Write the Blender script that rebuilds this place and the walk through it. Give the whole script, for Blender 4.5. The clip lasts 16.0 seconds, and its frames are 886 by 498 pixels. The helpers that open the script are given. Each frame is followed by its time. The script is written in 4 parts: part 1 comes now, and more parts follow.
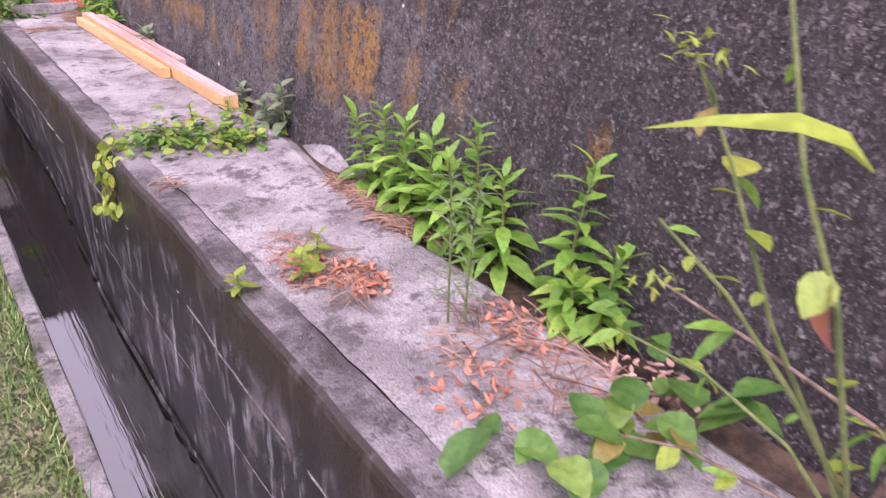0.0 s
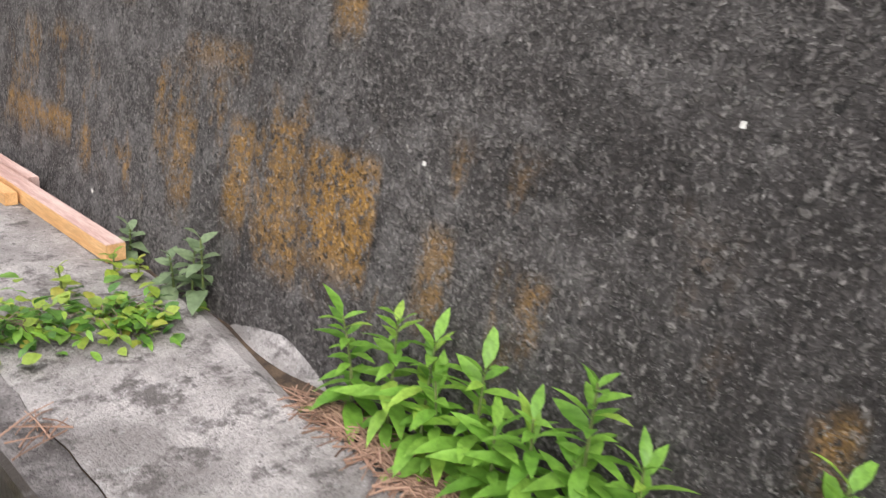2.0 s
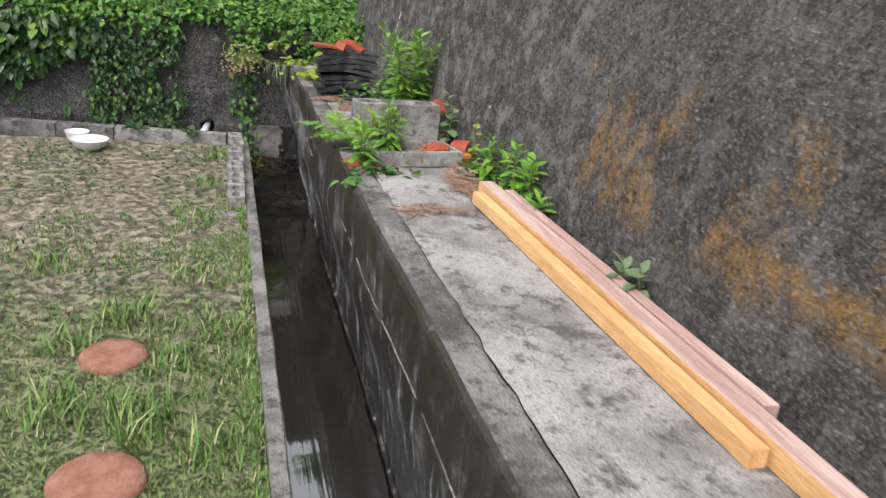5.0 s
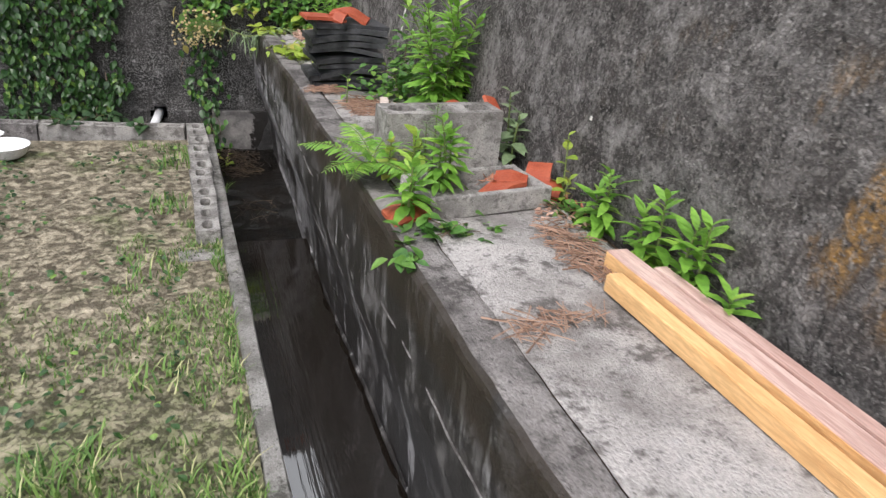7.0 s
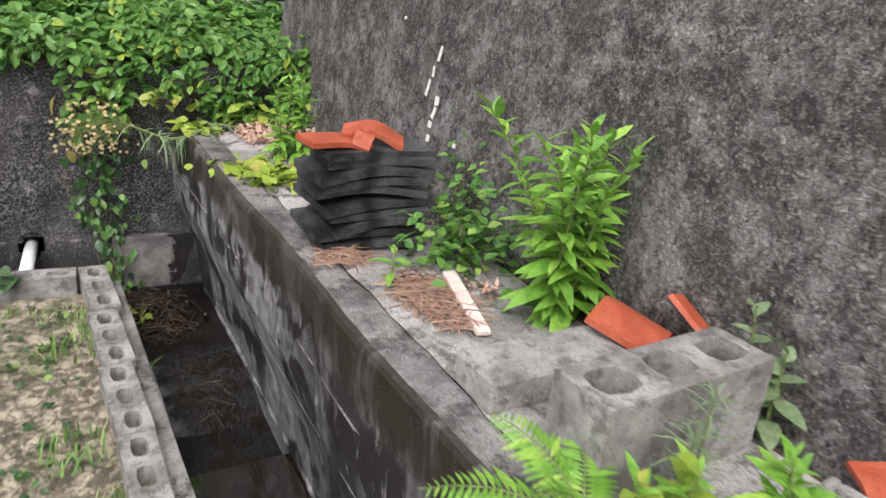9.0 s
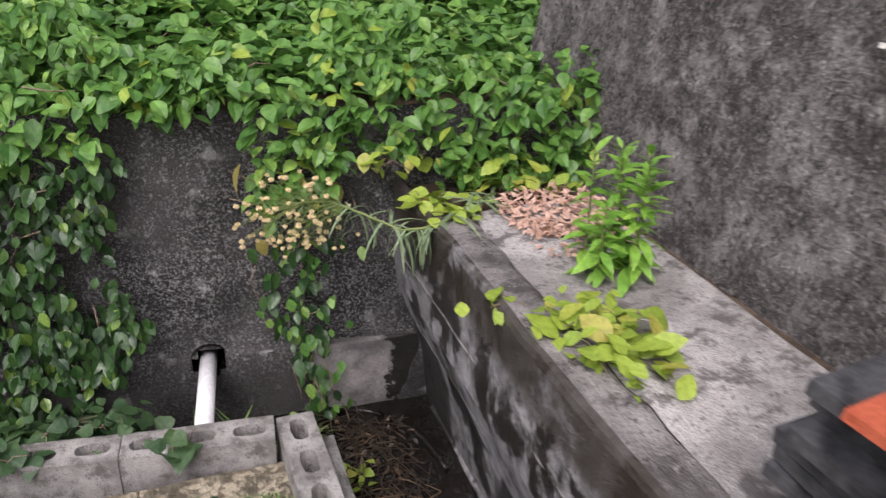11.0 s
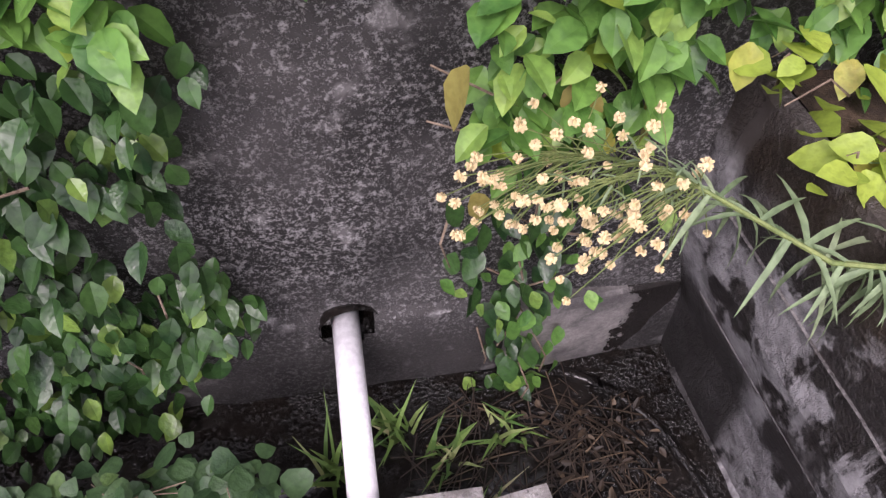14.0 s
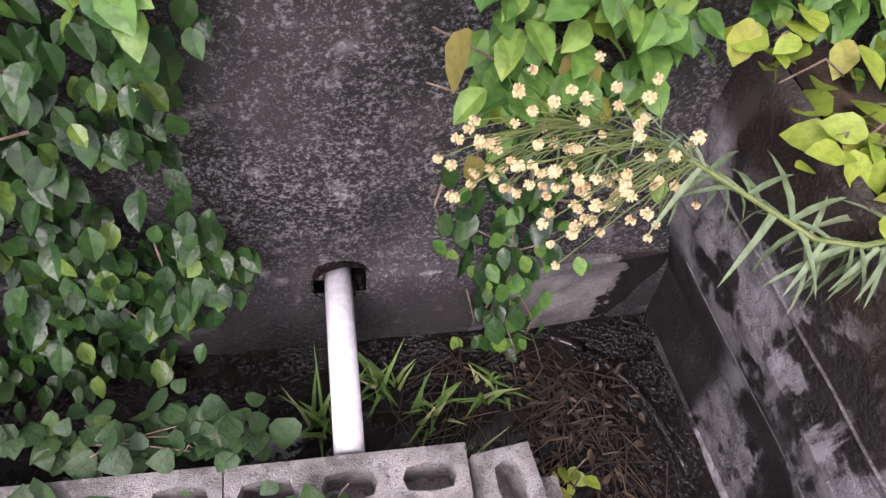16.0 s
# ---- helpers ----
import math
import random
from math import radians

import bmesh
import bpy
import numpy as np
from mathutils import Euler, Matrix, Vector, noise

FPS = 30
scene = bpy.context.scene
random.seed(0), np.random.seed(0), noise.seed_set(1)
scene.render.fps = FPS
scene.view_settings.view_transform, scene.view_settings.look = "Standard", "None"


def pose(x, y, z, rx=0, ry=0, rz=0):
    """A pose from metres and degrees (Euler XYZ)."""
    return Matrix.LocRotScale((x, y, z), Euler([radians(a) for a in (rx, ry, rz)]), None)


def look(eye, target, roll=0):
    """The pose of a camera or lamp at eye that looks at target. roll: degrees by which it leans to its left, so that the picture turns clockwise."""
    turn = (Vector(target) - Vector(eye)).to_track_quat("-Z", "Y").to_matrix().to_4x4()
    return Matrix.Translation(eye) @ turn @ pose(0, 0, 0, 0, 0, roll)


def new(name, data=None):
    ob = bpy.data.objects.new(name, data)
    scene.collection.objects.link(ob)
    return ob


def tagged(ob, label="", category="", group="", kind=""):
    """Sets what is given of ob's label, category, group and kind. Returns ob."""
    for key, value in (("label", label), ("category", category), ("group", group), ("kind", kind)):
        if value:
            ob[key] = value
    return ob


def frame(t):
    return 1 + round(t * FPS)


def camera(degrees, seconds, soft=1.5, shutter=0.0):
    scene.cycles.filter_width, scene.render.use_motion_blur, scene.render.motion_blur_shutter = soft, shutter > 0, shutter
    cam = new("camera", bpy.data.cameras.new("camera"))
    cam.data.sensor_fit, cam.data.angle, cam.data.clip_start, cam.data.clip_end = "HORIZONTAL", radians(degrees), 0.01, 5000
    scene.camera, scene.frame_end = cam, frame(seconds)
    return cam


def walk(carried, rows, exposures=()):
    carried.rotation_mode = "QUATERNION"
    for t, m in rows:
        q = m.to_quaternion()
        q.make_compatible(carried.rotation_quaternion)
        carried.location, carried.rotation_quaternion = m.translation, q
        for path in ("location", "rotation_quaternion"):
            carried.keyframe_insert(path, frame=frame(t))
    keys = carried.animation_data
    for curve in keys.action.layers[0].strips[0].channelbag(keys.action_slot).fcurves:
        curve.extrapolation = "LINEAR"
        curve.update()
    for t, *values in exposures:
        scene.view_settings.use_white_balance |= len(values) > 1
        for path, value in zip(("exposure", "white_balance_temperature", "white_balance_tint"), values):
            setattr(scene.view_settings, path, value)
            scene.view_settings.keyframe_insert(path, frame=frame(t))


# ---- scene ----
cam = camera(61.6, 16.0, soft=1.3, shutter=0.3)
PATH = [
    (0, (-0.469, 3.707, 1.44), (0.592, 5.159, 0.565), 2.4),
    (0.5, (-0.456, 3.962, 1.421), (0.643, 5.419, 0.602), 3.7),
    (1, (-0.473, 4.233, 1.44), (0.787, 5.573, 0.656), 4.9),
    (1.5, (-0.436, 4.413, 1.424), (0.902, 5.685, 0.654), 5.7),
    (2, (-0.306, 4.573, 1.473), (1.101, 5.82, 0.79), 6.5),
    (2.5, (-0.312, 4.854, 1.469), (1.064, 6.15, 0.817), 7.1),
    (3, (-0.349, 5.154, 1.468), (0.805, 6.648, 0.809), 6.9),
    (3.5, (-0.347, 5.413, 1.448), (0.555, 7.064, 0.769), 7.7),
    (4, (-0.399, 5.693, 1.399), (0.363, 7.403, 0.696), 9.3),
    (4.5, (-0.501, 5.992, 1.424), (0.159, 7.74, 0.713), 7.9),
    (5, (-0.471, 6.288, 1.413), (0.097, 8.07, 0.703), 6.5),
    (5.2, (-0.468, 6.421, 1.422), (0.082, 8.213, 0.723), 6.1),
    (7.3, (-0.536, 7.691, 1.378), (0.158, 9.36, 0.521), 6.2),
    (7.5, (-0.568, 7.842, 1.369), (0.157, 9.494, 0.505), 7.0),
    (8, (-0.595, 8.151, 1.356), (0.171, 9.76, 0.447), 7.2),
    (8.5, (-0.599, 8.566, 1.374), (0.144, 10.216, 0.522), 5.8),
    (9, (-0.609, 8.985, 1.387), (0.363, 10.571, 0.654), 6.3),
    (9.5, (-0.57, 9.311, 1.376), (0.434, 10.881, 0.65), 5.4),
    (10, (-0.512, 9.688, 1.404), (0.28, 11.358, 0.638), 3.7),
    (10.2, (-0.517, 9.822, 1.41), (0.226, 11.504, 0.624), 2.9),
    (12.3, (-0.757, 11.22, 1.332), (-0.214, 12.608, -0.001), 6.6),
    (12.5, (-0.751, 11.312, 1.309), (-0.216, 12.601, -0.124), 7.0),
    (13, (-0.698, 11.527, 1.274), (-0.192, 12.722, -0.248), 8.6),
    (13.5, (-0.691, 11.674, 1.248), (-0.247, 12.801, -0.344), 8.0),
    (14, (-0.699, 11.728, 1.253), (-0.261, 12.834, -0.354), 7.3),
    (14.5, (-0.705, 11.737, 1.261), (-0.229, 12.797, -0.368), 8.7),
    (15, (-0.703, 11.726, 1.267), (-0.194, 12.744, -0.378), 10.3),
    (15.5, (-0.7, 11.72, 1.268), (-0.202, 12.724, -0.388), 11.1),
    (16, (-0.706, 11.716, 1.267), (-0.262, 12.736, -0.396), 11.3),
]
walk(cam, [(t, look(e, g, r)) for t, e, g, r in PATH], exposures=[(0, 1.3, 6150, 45), (0.5, 1.25, 6200, 32), (1.2, 1.1, 6450, 14), (5, 0.98, 6300, 8), (7.5, 1.02, 6300, 9), (9, 1.22, 6350, 10), (10, 1.12, 6450, 10), (12.5, 1.05, 6200, 29), (14, 1.32, 6250, 28), (16, 1.32, 6250, 28)])

# ---- light ----
world = bpy.data.worlds.new("sky")
scene.world = world
world.use_nodes = True
wn = world.node_tree.nodes
sky = wn.new("ShaderNodeTexSky")
sky.sky_type, sky.sun_disc, sky.sun_elevation, sky.sun_rotation = "NISHITA", False, radians(55), radians(215)
sky.air_density, sky.dust_density, sky.ozone_density = 1.0, 5.0, 1.0
mix_sky = wn.new("ShaderNodeMix")
mix_sky.data_type = "RGBA"
mix_sky.inputs["Factor"].default_value = 0.75
world.node_tree.links.new(sky.outputs[0], mix_sky.inputs[6])
mix_sky.inputs[7].default_value = (8.5, 8.3, 8.3, 1)
world.node_tree.links.new(mix_sky.outputs[2], wn["Background"].inputs[0])
wn["Background"].inputs[1].default_value = 0.13
sun = new("sun", bpy.data.lights.new("sun", "SUN"))
sun.data.energy, sun.data.angle, sun.data.color = 0.9, radians(25), (1, 0.96, 0.92)
sun.matrix_world = look((-4, -3, 9), (0, 3, 0))


# ---- materials ----
class Mat:
    """A small builder for node materials."""

    def __init__(self, name, rough=0.8, metal=0.0, spec=0.4):
        self.m = bpy.data.materials.new(name)
        self.m.use_nodes = True
        self.t = self.m.node_tree
        self.b = self.t.nodes["Principled BSDF"]
        self.b.inputs["Roughness"].default_value = rough
        self.b.inputs["Metallic"].default_value = metal
        self.b.inputs["Specular IOR Level"].default_value = spec
        self.co = self.t.nodes.new("ShaderNodeTexCoord").outputs["Object"]

    def link(self, a, b):
        self.t.links.new(a, b)

    def noise(self, scale, detail=4, rough=0.6, stretch=None, lo=0.35, hi=0.65, co=None):
        n = self.t.nodes.new("ShaderNodeTexNoise")
        n.inputs["Scale"].default_value, n.inputs["Detail"].default_value, n.inputs["Roughness"].default_value = scale, detail, rough
        src = co or self.co
        if stretch:
            mp = self.t.nodes.new("ShaderNodeMapping")
            mp.inputs["Scale"].default_value = stretch
            self.link(src, mp.inputs["Vector"])
            src = mp.outputs[0]
        self.link(src, n.inputs["Vector"])
        return self.ramp(n.outputs["Fac"], lo, hi)

    def ramp(self, s, lo, hi):
        r = self.t.nodes.new("ShaderNodeMapRange")
        r.interpolation_type = "SMOOTHSTEP"
        r.inputs["From Min"].default_value, r.inputs["From Max"].default_value = lo, hi
        self.link(s, r.inputs["Value"])
        return r.outputs[0]

    def axis(self, which, lo, hi):
        s = self.t.nodes.new("ShaderNodeSeparateXYZ")
        self.link(self.co, s.inputs[0])
        return self.ramp(s.outputs[which], lo, hi)

    def math(self, op, a, b):
        n = self.t.nodes.new("ShaderNodeMath")
        n.operation, n.use_clamp = op, True
        for i, v in enumerate((a, b)):
            if isinstance(v, (int, float)):
                n.inputs[i].default_value = v
            else:
                self.link(v, n.inputs[i])
        return n.outputs[0]

    def mix(self, f, a, b):
        n = self.t.nodes.new("ShaderNodeMix")
        n.data_type = "RGBA"
        if isinstance(f, (int, float)):
            n.inputs["Factor"].default_value = f
        else:
            self.link(f, n.inputs["Factor"])
        for i, v in ((6, a), (7, b)):
            if isinstance(v, tuple):
                n.inputs[i].default_value = (*v, 1)
            else:
                self.link(v, n.inputs[i])
        return n.outputs[2]

    def color(self, c):
        if isinstance(c, tuple):
            self.b.inputs["Base Color"].default_value = (*c, 1)
        else:
            self.link(c, self.b.inputs["Base Color"])

    def rough(self, s, lo, hi):
        r = self.t.nodes.new("ShaderNodeMapRange")
        r.inputs["To Min"].default_value, r.inputs["To Max"].default_value = lo, hi
        self.link(s, r.inputs["Value"])
        self.link(r.outputs[0], self.b.inputs["Roughness"])

    def bump(self, s, dist, strength=0.6):
        n = self.t.nodes.new("ShaderNodeBump")
        n.inputs["Distance"].default_value, n.inputs["Strength"].default_value = dist, strength
        self.link(s, n.inputs["Height"])
        self.link(n.outputs[0], self.b.inputs["Normal"])

    def rand(self):
        o = self.t.nodes.new("ShaderNodeObjectInfo").outputs["Random"]
        g = self.t.nodes.new("ShaderNodeNewGeometry").outputs["Random Per Island"]
        n = self.t.nodes.new("ShaderNodeMath")
        n.operation = "ADD"
        self.link(o, n.inputs[0]), self.link(g, n.inputs[1])
        f = self.t.nodes.new("ShaderNodeMath")
        f.operation = "FRACT"
        self.link(n.outputs[0], f.inputs[0])
        return f.outputs[0]


def wall_material():
    m = Mat("weathered_wall_concrete", 0.9)
    grain = m.noise(85, 4, 0.8, lo=0.42, hi=0.58)
    speck = m.noise(120, 4, 0.75, lo=0.585, hi=0.65)
    cloud = m.noise(2.3, 6, 0.65, lo=0.36, hi=0.66)
    pale = m.noise(9, 8, 0.8, lo=0.45, hi=0.64)
    streak = m.noise(3.0, 5, 0.7, stretch=(1, 1.5, 0.8), lo=0.5, hi=0.72)
    pebble = m.noise(58, 3, 0.6, lo=0.56, hi=0.64)
    pit = m.noise(44, 4, 0.7, lo=0.55, hi=0.66)
    c = m.mix(cloud, (0.075, 0.066, 0.063), (0.17, 0.156, 0.151))
    c = m.mix(m.math("MULTIPLY", grain, 0.75), c, (0.020, 0.017, 0.017))
    c = m.mix(m.math("MULTIPLY", pale, m.math("ADD", 0.45, m.math("MULTIPLY", m.axis(1, 7.6, 9.6), 0.5))), c, (0.34, 0.32, 0.315))
    c = m.mix(m.math("MULTIPLY", streak, 0.35), c, (0.17, 0.16, 0.155))
    # mottled darker tone towards the near end, fading out by y 5.5
    near_dark = m.math("MULTIPLY", m.math("SUBTRACT", 1.0, m.axis(1, 4.7, 5.5)), m.noise(2.5, 5, 0.65, lo=0.2, hi=0.5))
    c = m.mix(m.math("MULTIPLY", near_dark, 0.65), c, (0.026, 0.022, 0.022))
    # rust-orange lichen in a band above the ledge
    band = m.math("MULTIPLY", m.axis(2, 0.72, 0.84), m.math("SUBTRACT", 1.0, m.axis(2, 1.10, 1.24)))
    band = m.math("MULTIPLY", band, m.math("SUBTRACT", 1.0, m.axis(1, 8.4, 9.4)))
    band = m.math("MULTIPLY", band, m.axis(1, 4.7, 5.6))
    lich = m.math("MULTIPLY", m.noise(2.6, 5, 0.65, stretch=(1, 1.7, 0.75), lo=0.50, hi=0.62), m.noise(40, 3, 0.7, lo=0.3, hi=0.6))
    rust = m.math("MULTIPLY", m.math("MULTIPLY", band, lich), 0.75)
    for y0, y1, z0, z1, k in ((5.645, 5.88, 0.85, 1.10, 1.0), (6.10, 6.20, 0.84, 1.09, 0.85), (6.36, 6.48, 0.82, 1.06, 0.7), (7.15, 7.75, 0.83, 0.91, 0.8), (5.20, 5.25, 0.90, 1.0, 0.7), (5.42, 5.50, 0.84, 1.02, 0.55), (4.70, 4.75, 0.90, 1.0, 0.6), (5.76, 5.86, 1.36, 1.42, 0.9), (6.76, 6.85, 1.34, 1.40, 0.8), (6.15, 6.45, 1.21, 1.26, 0.5)):
        box = m.math("MULTIPLY", m.math("MULTIPLY", m.axis(1, y0 - 0.01, y0 + 0.02), m.math("SUBTRACT", 1.0, m.axis(1, y1 - 0.03, y1 + 0.03))),
                     m.math("MULTIPLY", m.axis(2, z0 - 0.06, z0 + 0.06), m.math("SUBTRACT", 1.0, m.axis(2, z1 - 0.03, z1 + 0.03))))
        rust = m.math("MAXIMUM", rust, m.math("MULTIPLY", m.math("MULTIPLY", box, m.noise(22, 5, 0.75, lo=0.36, hi=0.56)), k))
    c = m.mix(m.math("MULTIPLY", rust, 0.9), c, (0.47, 0.255, 0.06))
    c = m.mix(m.math("MULTIPLY", pit, 0.85), c, (0.014, 0.014, 0.013))
    c = m.mix(m.math("MULTIPLY", pebble, 0.5), c, (0.33, 0.31, 0.295))
    c = m.mix(m.math("MULTIPLY", speck, 0.7), c, (0.40, 0.385, 0.37))
    m.color(c)
    m.bump(m.math("ADD", m.math("MULTIPLY", m.math("SUBTRACT", 1.0, grain), 0.5), m.math("MULTIPLY", pebble, 0.5)), 0.016, 1.0)
    return m.m


def concrete_material(name, dark, light, wet=0.0, scale=1.0, stains=(0.10, 0.085, 0.08), stain=0.6, gloss=0.85):
    m = Mat(name, gloss)
    grain = m.noise(150 * scale, 3, 0.7, lo=0.35, hi=0.65)
    cloud = m.noise(3.5 * scale, 6, 0.7, lo=0.35, hi=0.62)
    blot = m.noise(11 * scale, 5, 0.75, lo=0.50, hi=0.64)
    c = m.mix(cloud, dark, light)
    c = m.mix(m.math("MULTIPLY", blot, stain), c, stains)
    c = m.mix(m.math("MULTIPLY", grain, 0.40), c, tuple(v * 0.5 for v in dark))
    pit = m.noise(55 * scale, 4, 0.75, lo=0.57, hi=0.65)
    pale = m.noise(38 * scale, 5, 0.8, lo=0.58, hi=0.68)
    c = m.mix(m.math("MULTIPLY", pale, 0.45), c, tuple(min(0.6, v * 1.35) for v in light))
    c = m.mix(m.math("MULTIPLY", pit, 0.7), c, tuple(v * 0.3 for v in dark))
    m.color(c)
    m.bump(m.math("ADD", m.math("MULTIPLY", grain, 0.6), m.math("MULTIPLY", m.math("ADD", blot, pale), 0.5)), 0.006, 0.8)
    return m.m


def speckled_material():
    m = Mat("speckled_wall_concrete", 0.9)
    cloud = m.noise(3, 5, 0.65)
    fine = m.noise(105, 5, 0.9, lo=0.50, hi=0.575)
    blob = m.noise(14, 3, 0.5, lo=0.60, hi=0.70)
    low = m.math("SUBTRACT", 1.0, m.axis(2, -0.10, 0.06))
    patch = m.noise(5, 6, 0.75, lo=0.36, hi=0.62)
    c = m.mix(cloud, (0.013, 0.012, 0.012), (0.055, 0.051, 0.051))
    c = m.mix(m.math("MULTIPLY", m.math("MULTIPLY", fine, m.math("ADD", 0.35, m.math("MULTIPLY", patch, 0.65))), m.math("SUBTRACT", 0.95, m.math("MULTIPLY", low, 0.75))), c, (0.36, 0.35, 0.35))
    c = m.mix(m.math("MULTIPLY", blob, 0.4), c, (0.24, 0.23, 0.23))
    m.color(c)
    m.bump(m.math("ADD", fine, blob), 0.004, 0.8)
    return m.m


def face_material():
    m = Mat("wet_dark_concrete", 0.5, spec=0.5)
    drip = m.noise(5, 6, 0.75, stretch=(1, 1.4, 0.8), lo=0.48, hi=0.64)
    streak = m.noise(9, 5, 0.7, stretch=(1, 1.6, 0.3), lo=0.57, hi=0.66)
    blot = m.noise(22, 6, 0.8, lo=0.5, hi=0.62)
    grain = m.noise(120, 3, 0.7)
    c = m.mix(drip, (0.013, 0.011, 0.011), (0.13, 0.122, 0.122))
    c = m.mix(m.math("MULTIPLY", streak, 0.75), c, (0.36, 0.35, 0.36))
    c = m.mix(m.math("MULTIPLY", blot, 0.55), c, (0.022, 0.018, 0.017))
    c = m.mix(m.math("MULTIPLY", grain, 0.3), c, (0.03, 0.026, 0.025))
    dry = m.math("MULTIPLY", m.axis(1, 10.2, 11.2), m.noise(3.5, 6, 0.65, lo=0.46, hi=0.50))
    c = m.mix(m.math("MULTIPLY", dry, 0.8), c, m.mix(m.noise(18, 5, 0.7), (0.12, 0.115, 0.12), (0.34, 0.33, 0.34)))
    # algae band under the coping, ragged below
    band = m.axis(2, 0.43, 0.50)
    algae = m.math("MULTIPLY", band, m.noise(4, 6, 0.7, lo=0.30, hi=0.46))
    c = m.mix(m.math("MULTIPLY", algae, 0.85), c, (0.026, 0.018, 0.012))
    wet = m.math("MULTIPLY", m.axis(1, 12.08, 12.14), m.math("SUBTRACT", 1.0, m.axis(2, 0.10, 0.16)))
    c = m.mix(m.math("MULTIPLY", wet, 0.9), c, (0.012, 0.010, 0.009))
    m.color(c)
    m.rough(drip, 0.35, 0.75)
    m.bump(m.math("ADD", grain, streak), 0.003, 0.6)
    return m.m


def slab_material():
    """Rough pale slab with a ragged wet stain spread from one corner."""
    m = Mat("stained_slab_concrete", 0.7)
    grain = m.noise(140, 3, 0.7)
    cloud = m.noise(7, 6, 0.7)
    c = m.mix(cloud, (0.10, 0.094, 0.094), (0.30, 0.28, 0.27))
    c = m.mix(m.math("MULTIPLY", grain, 0.35), c, (0.05, 0.045, 0.045))
    edge = m.t.nodes.new("ShaderNodeMath")
    edge.operation = "ADD"
    s = m.t.nodes.new("ShaderNodeSeparateXYZ")
    m.link(m.co, s.inputs[0])
    m.link(s.outputs[0], edge.inputs[0])
    m.link(m.math("MULTIPLY", m.noise(16, 5, 0.7, lo=0.2, hi=0.8), 0.10), edge.inputs[1])
    wet = m.ramp(edge.outputs[0], 0.030, 0.040)
    m.color(m.mix(m.math("MULTIPLY", wet, 0.95), c, (0.012, 0.010, 0.009)))
    m.rough(wet, 0.8, 0.25)
    m.bump(m.math("ADD", grain, cloud), 0.003, 0.6)
    return m.m


def leaf_material(name, a, b, c3, gloss=0.45, through_light=0.3):
    m = Mat(name, gloss, spec=0.45)
    r = m.rand()
    vein = m.noise(60, 2, 0.5)
    col = m.mix(r, a, b)
    col = m.mix(m.ramp(r, 0.86, 1.0), col, c3)
    col = m.mix(m.math("MULTIPLY", m.noise(22, 3, 0.6), 0.35), col, tuple(min(1.0, v * 1.35 + 0.01) for v in b))
    col = m.mix(m.math("MULTIPLY", vein, 0.35), col, tuple(v * 0.45 for v in a))
    m.color(col)
    m.bump(vein, 0.002, 0.3)
    tr = m.t.nodes.new("ShaderNodeBsdfTranslucent")
    m.link(col, tr.inputs["Color"])
    mx = m.t.nodes.new("ShaderNodeMixShader")
    mx.inputs[0].default_value = through_light
    m.link(m.b.outputs[0], mx.inputs[1]), m.link(tr.outputs[0], mx.inputs[2])
    m.link(mx.outputs[0], m.t.nodes["Material Output"].inputs["Surface"])
    return m.m


def spotted(name, a, b, rough=0.8, scale=20, metal=0.0, bump=0.002, stretch=None):
    m = Mat(name, rough, metal)
    n = m.noise(scale, 5, 0.65, stretch=stretch)
    f = m.noise(scale * 9, 3, 0.6, stretch=stretch)
    m.color(m.mix(m.math("MULTIPLY", f, 0.4), m.mix(n, a, b), tuple(v * 0.6 for v in a)))
    m.bump(m.math("ADD", n, f), bump, 0.5)
    return m.m


def scatter_material(name, a, b, c3, rough=0.8):
    m = Mat(name, rough)
    r = m.rand()
    m.color(m.mix(m.ramp(r, 0.75, 1.0), m.mix(r, a, b), c3))
    return m.m


def lawn_material():
    m = Mat("patchy_lawn_soil", 0.95)
    fine = m.noise(70, 5, 0.85, lo=0.40, hi=0.60)
    mid = m.noise(16, 7, 0.8, lo=0.36, hi=0.64)
    soil = m.mix(mid, (0.25, 0.205, 0.145), (0.52, 0.455, 0.345))
    soil = m.mix(m.math("MULTIPLY", fine, 0.55), soil, (0.085, 0.07, 0.045))
    turf = m.mix(fine, (0.035, 0.065, 0.016), (0.15, 0.20, 0.065))
    turf = m.mix(m.math("MULTIPLY", mid, 0.35), turf, (0.26, 0.22, 0.14))
    bare = m.math("MULTIPLY", m.axis(1, 8.2, 10.4), m.noise(2.2, 5, 0.7, lo=0.26, hi=0.50))
    m.color(m.mix(m.math("ADD", m.math("MULTIPLY", m.noise(6, 5, 0.7), 0.22), bare), turf, soil))
    m.bump(m.math("ADD", fine, mid), 0.025, 1.0)
    return m.m


WALL = wall_material()
END = speckled_material()
LEDGE = concrete_material("ledge_concrete", (0.28, 0.26, 0.252), (0.56, 0.53, 0.52), stains=(0.10, 0.088, 0.085), stain=0.9)
COPE = concrete_material("coping_concrete", (0.095, 0.086, 0.084), (0.36, 0.335, 0.33), stains=(0.07, 0.062, 0.06), stain=0.9)
KERB = concrete_material("kerb_concrete", (0.16, 0.15, 0.14), (0.40, 0.385, 0.37), stains=(0.06, 0.058, 0.048), stain=0.9)
BLOCK = concrete_material("block_concrete", (0.26, 0.243, 0.232), (0.58, 0.55, 0.53), scale=2.0, stains=(0.10, 0.09, 0.08), stain=0.7)
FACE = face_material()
SLAB = slab_material()
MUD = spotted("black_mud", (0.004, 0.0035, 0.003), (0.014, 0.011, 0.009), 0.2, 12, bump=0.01)
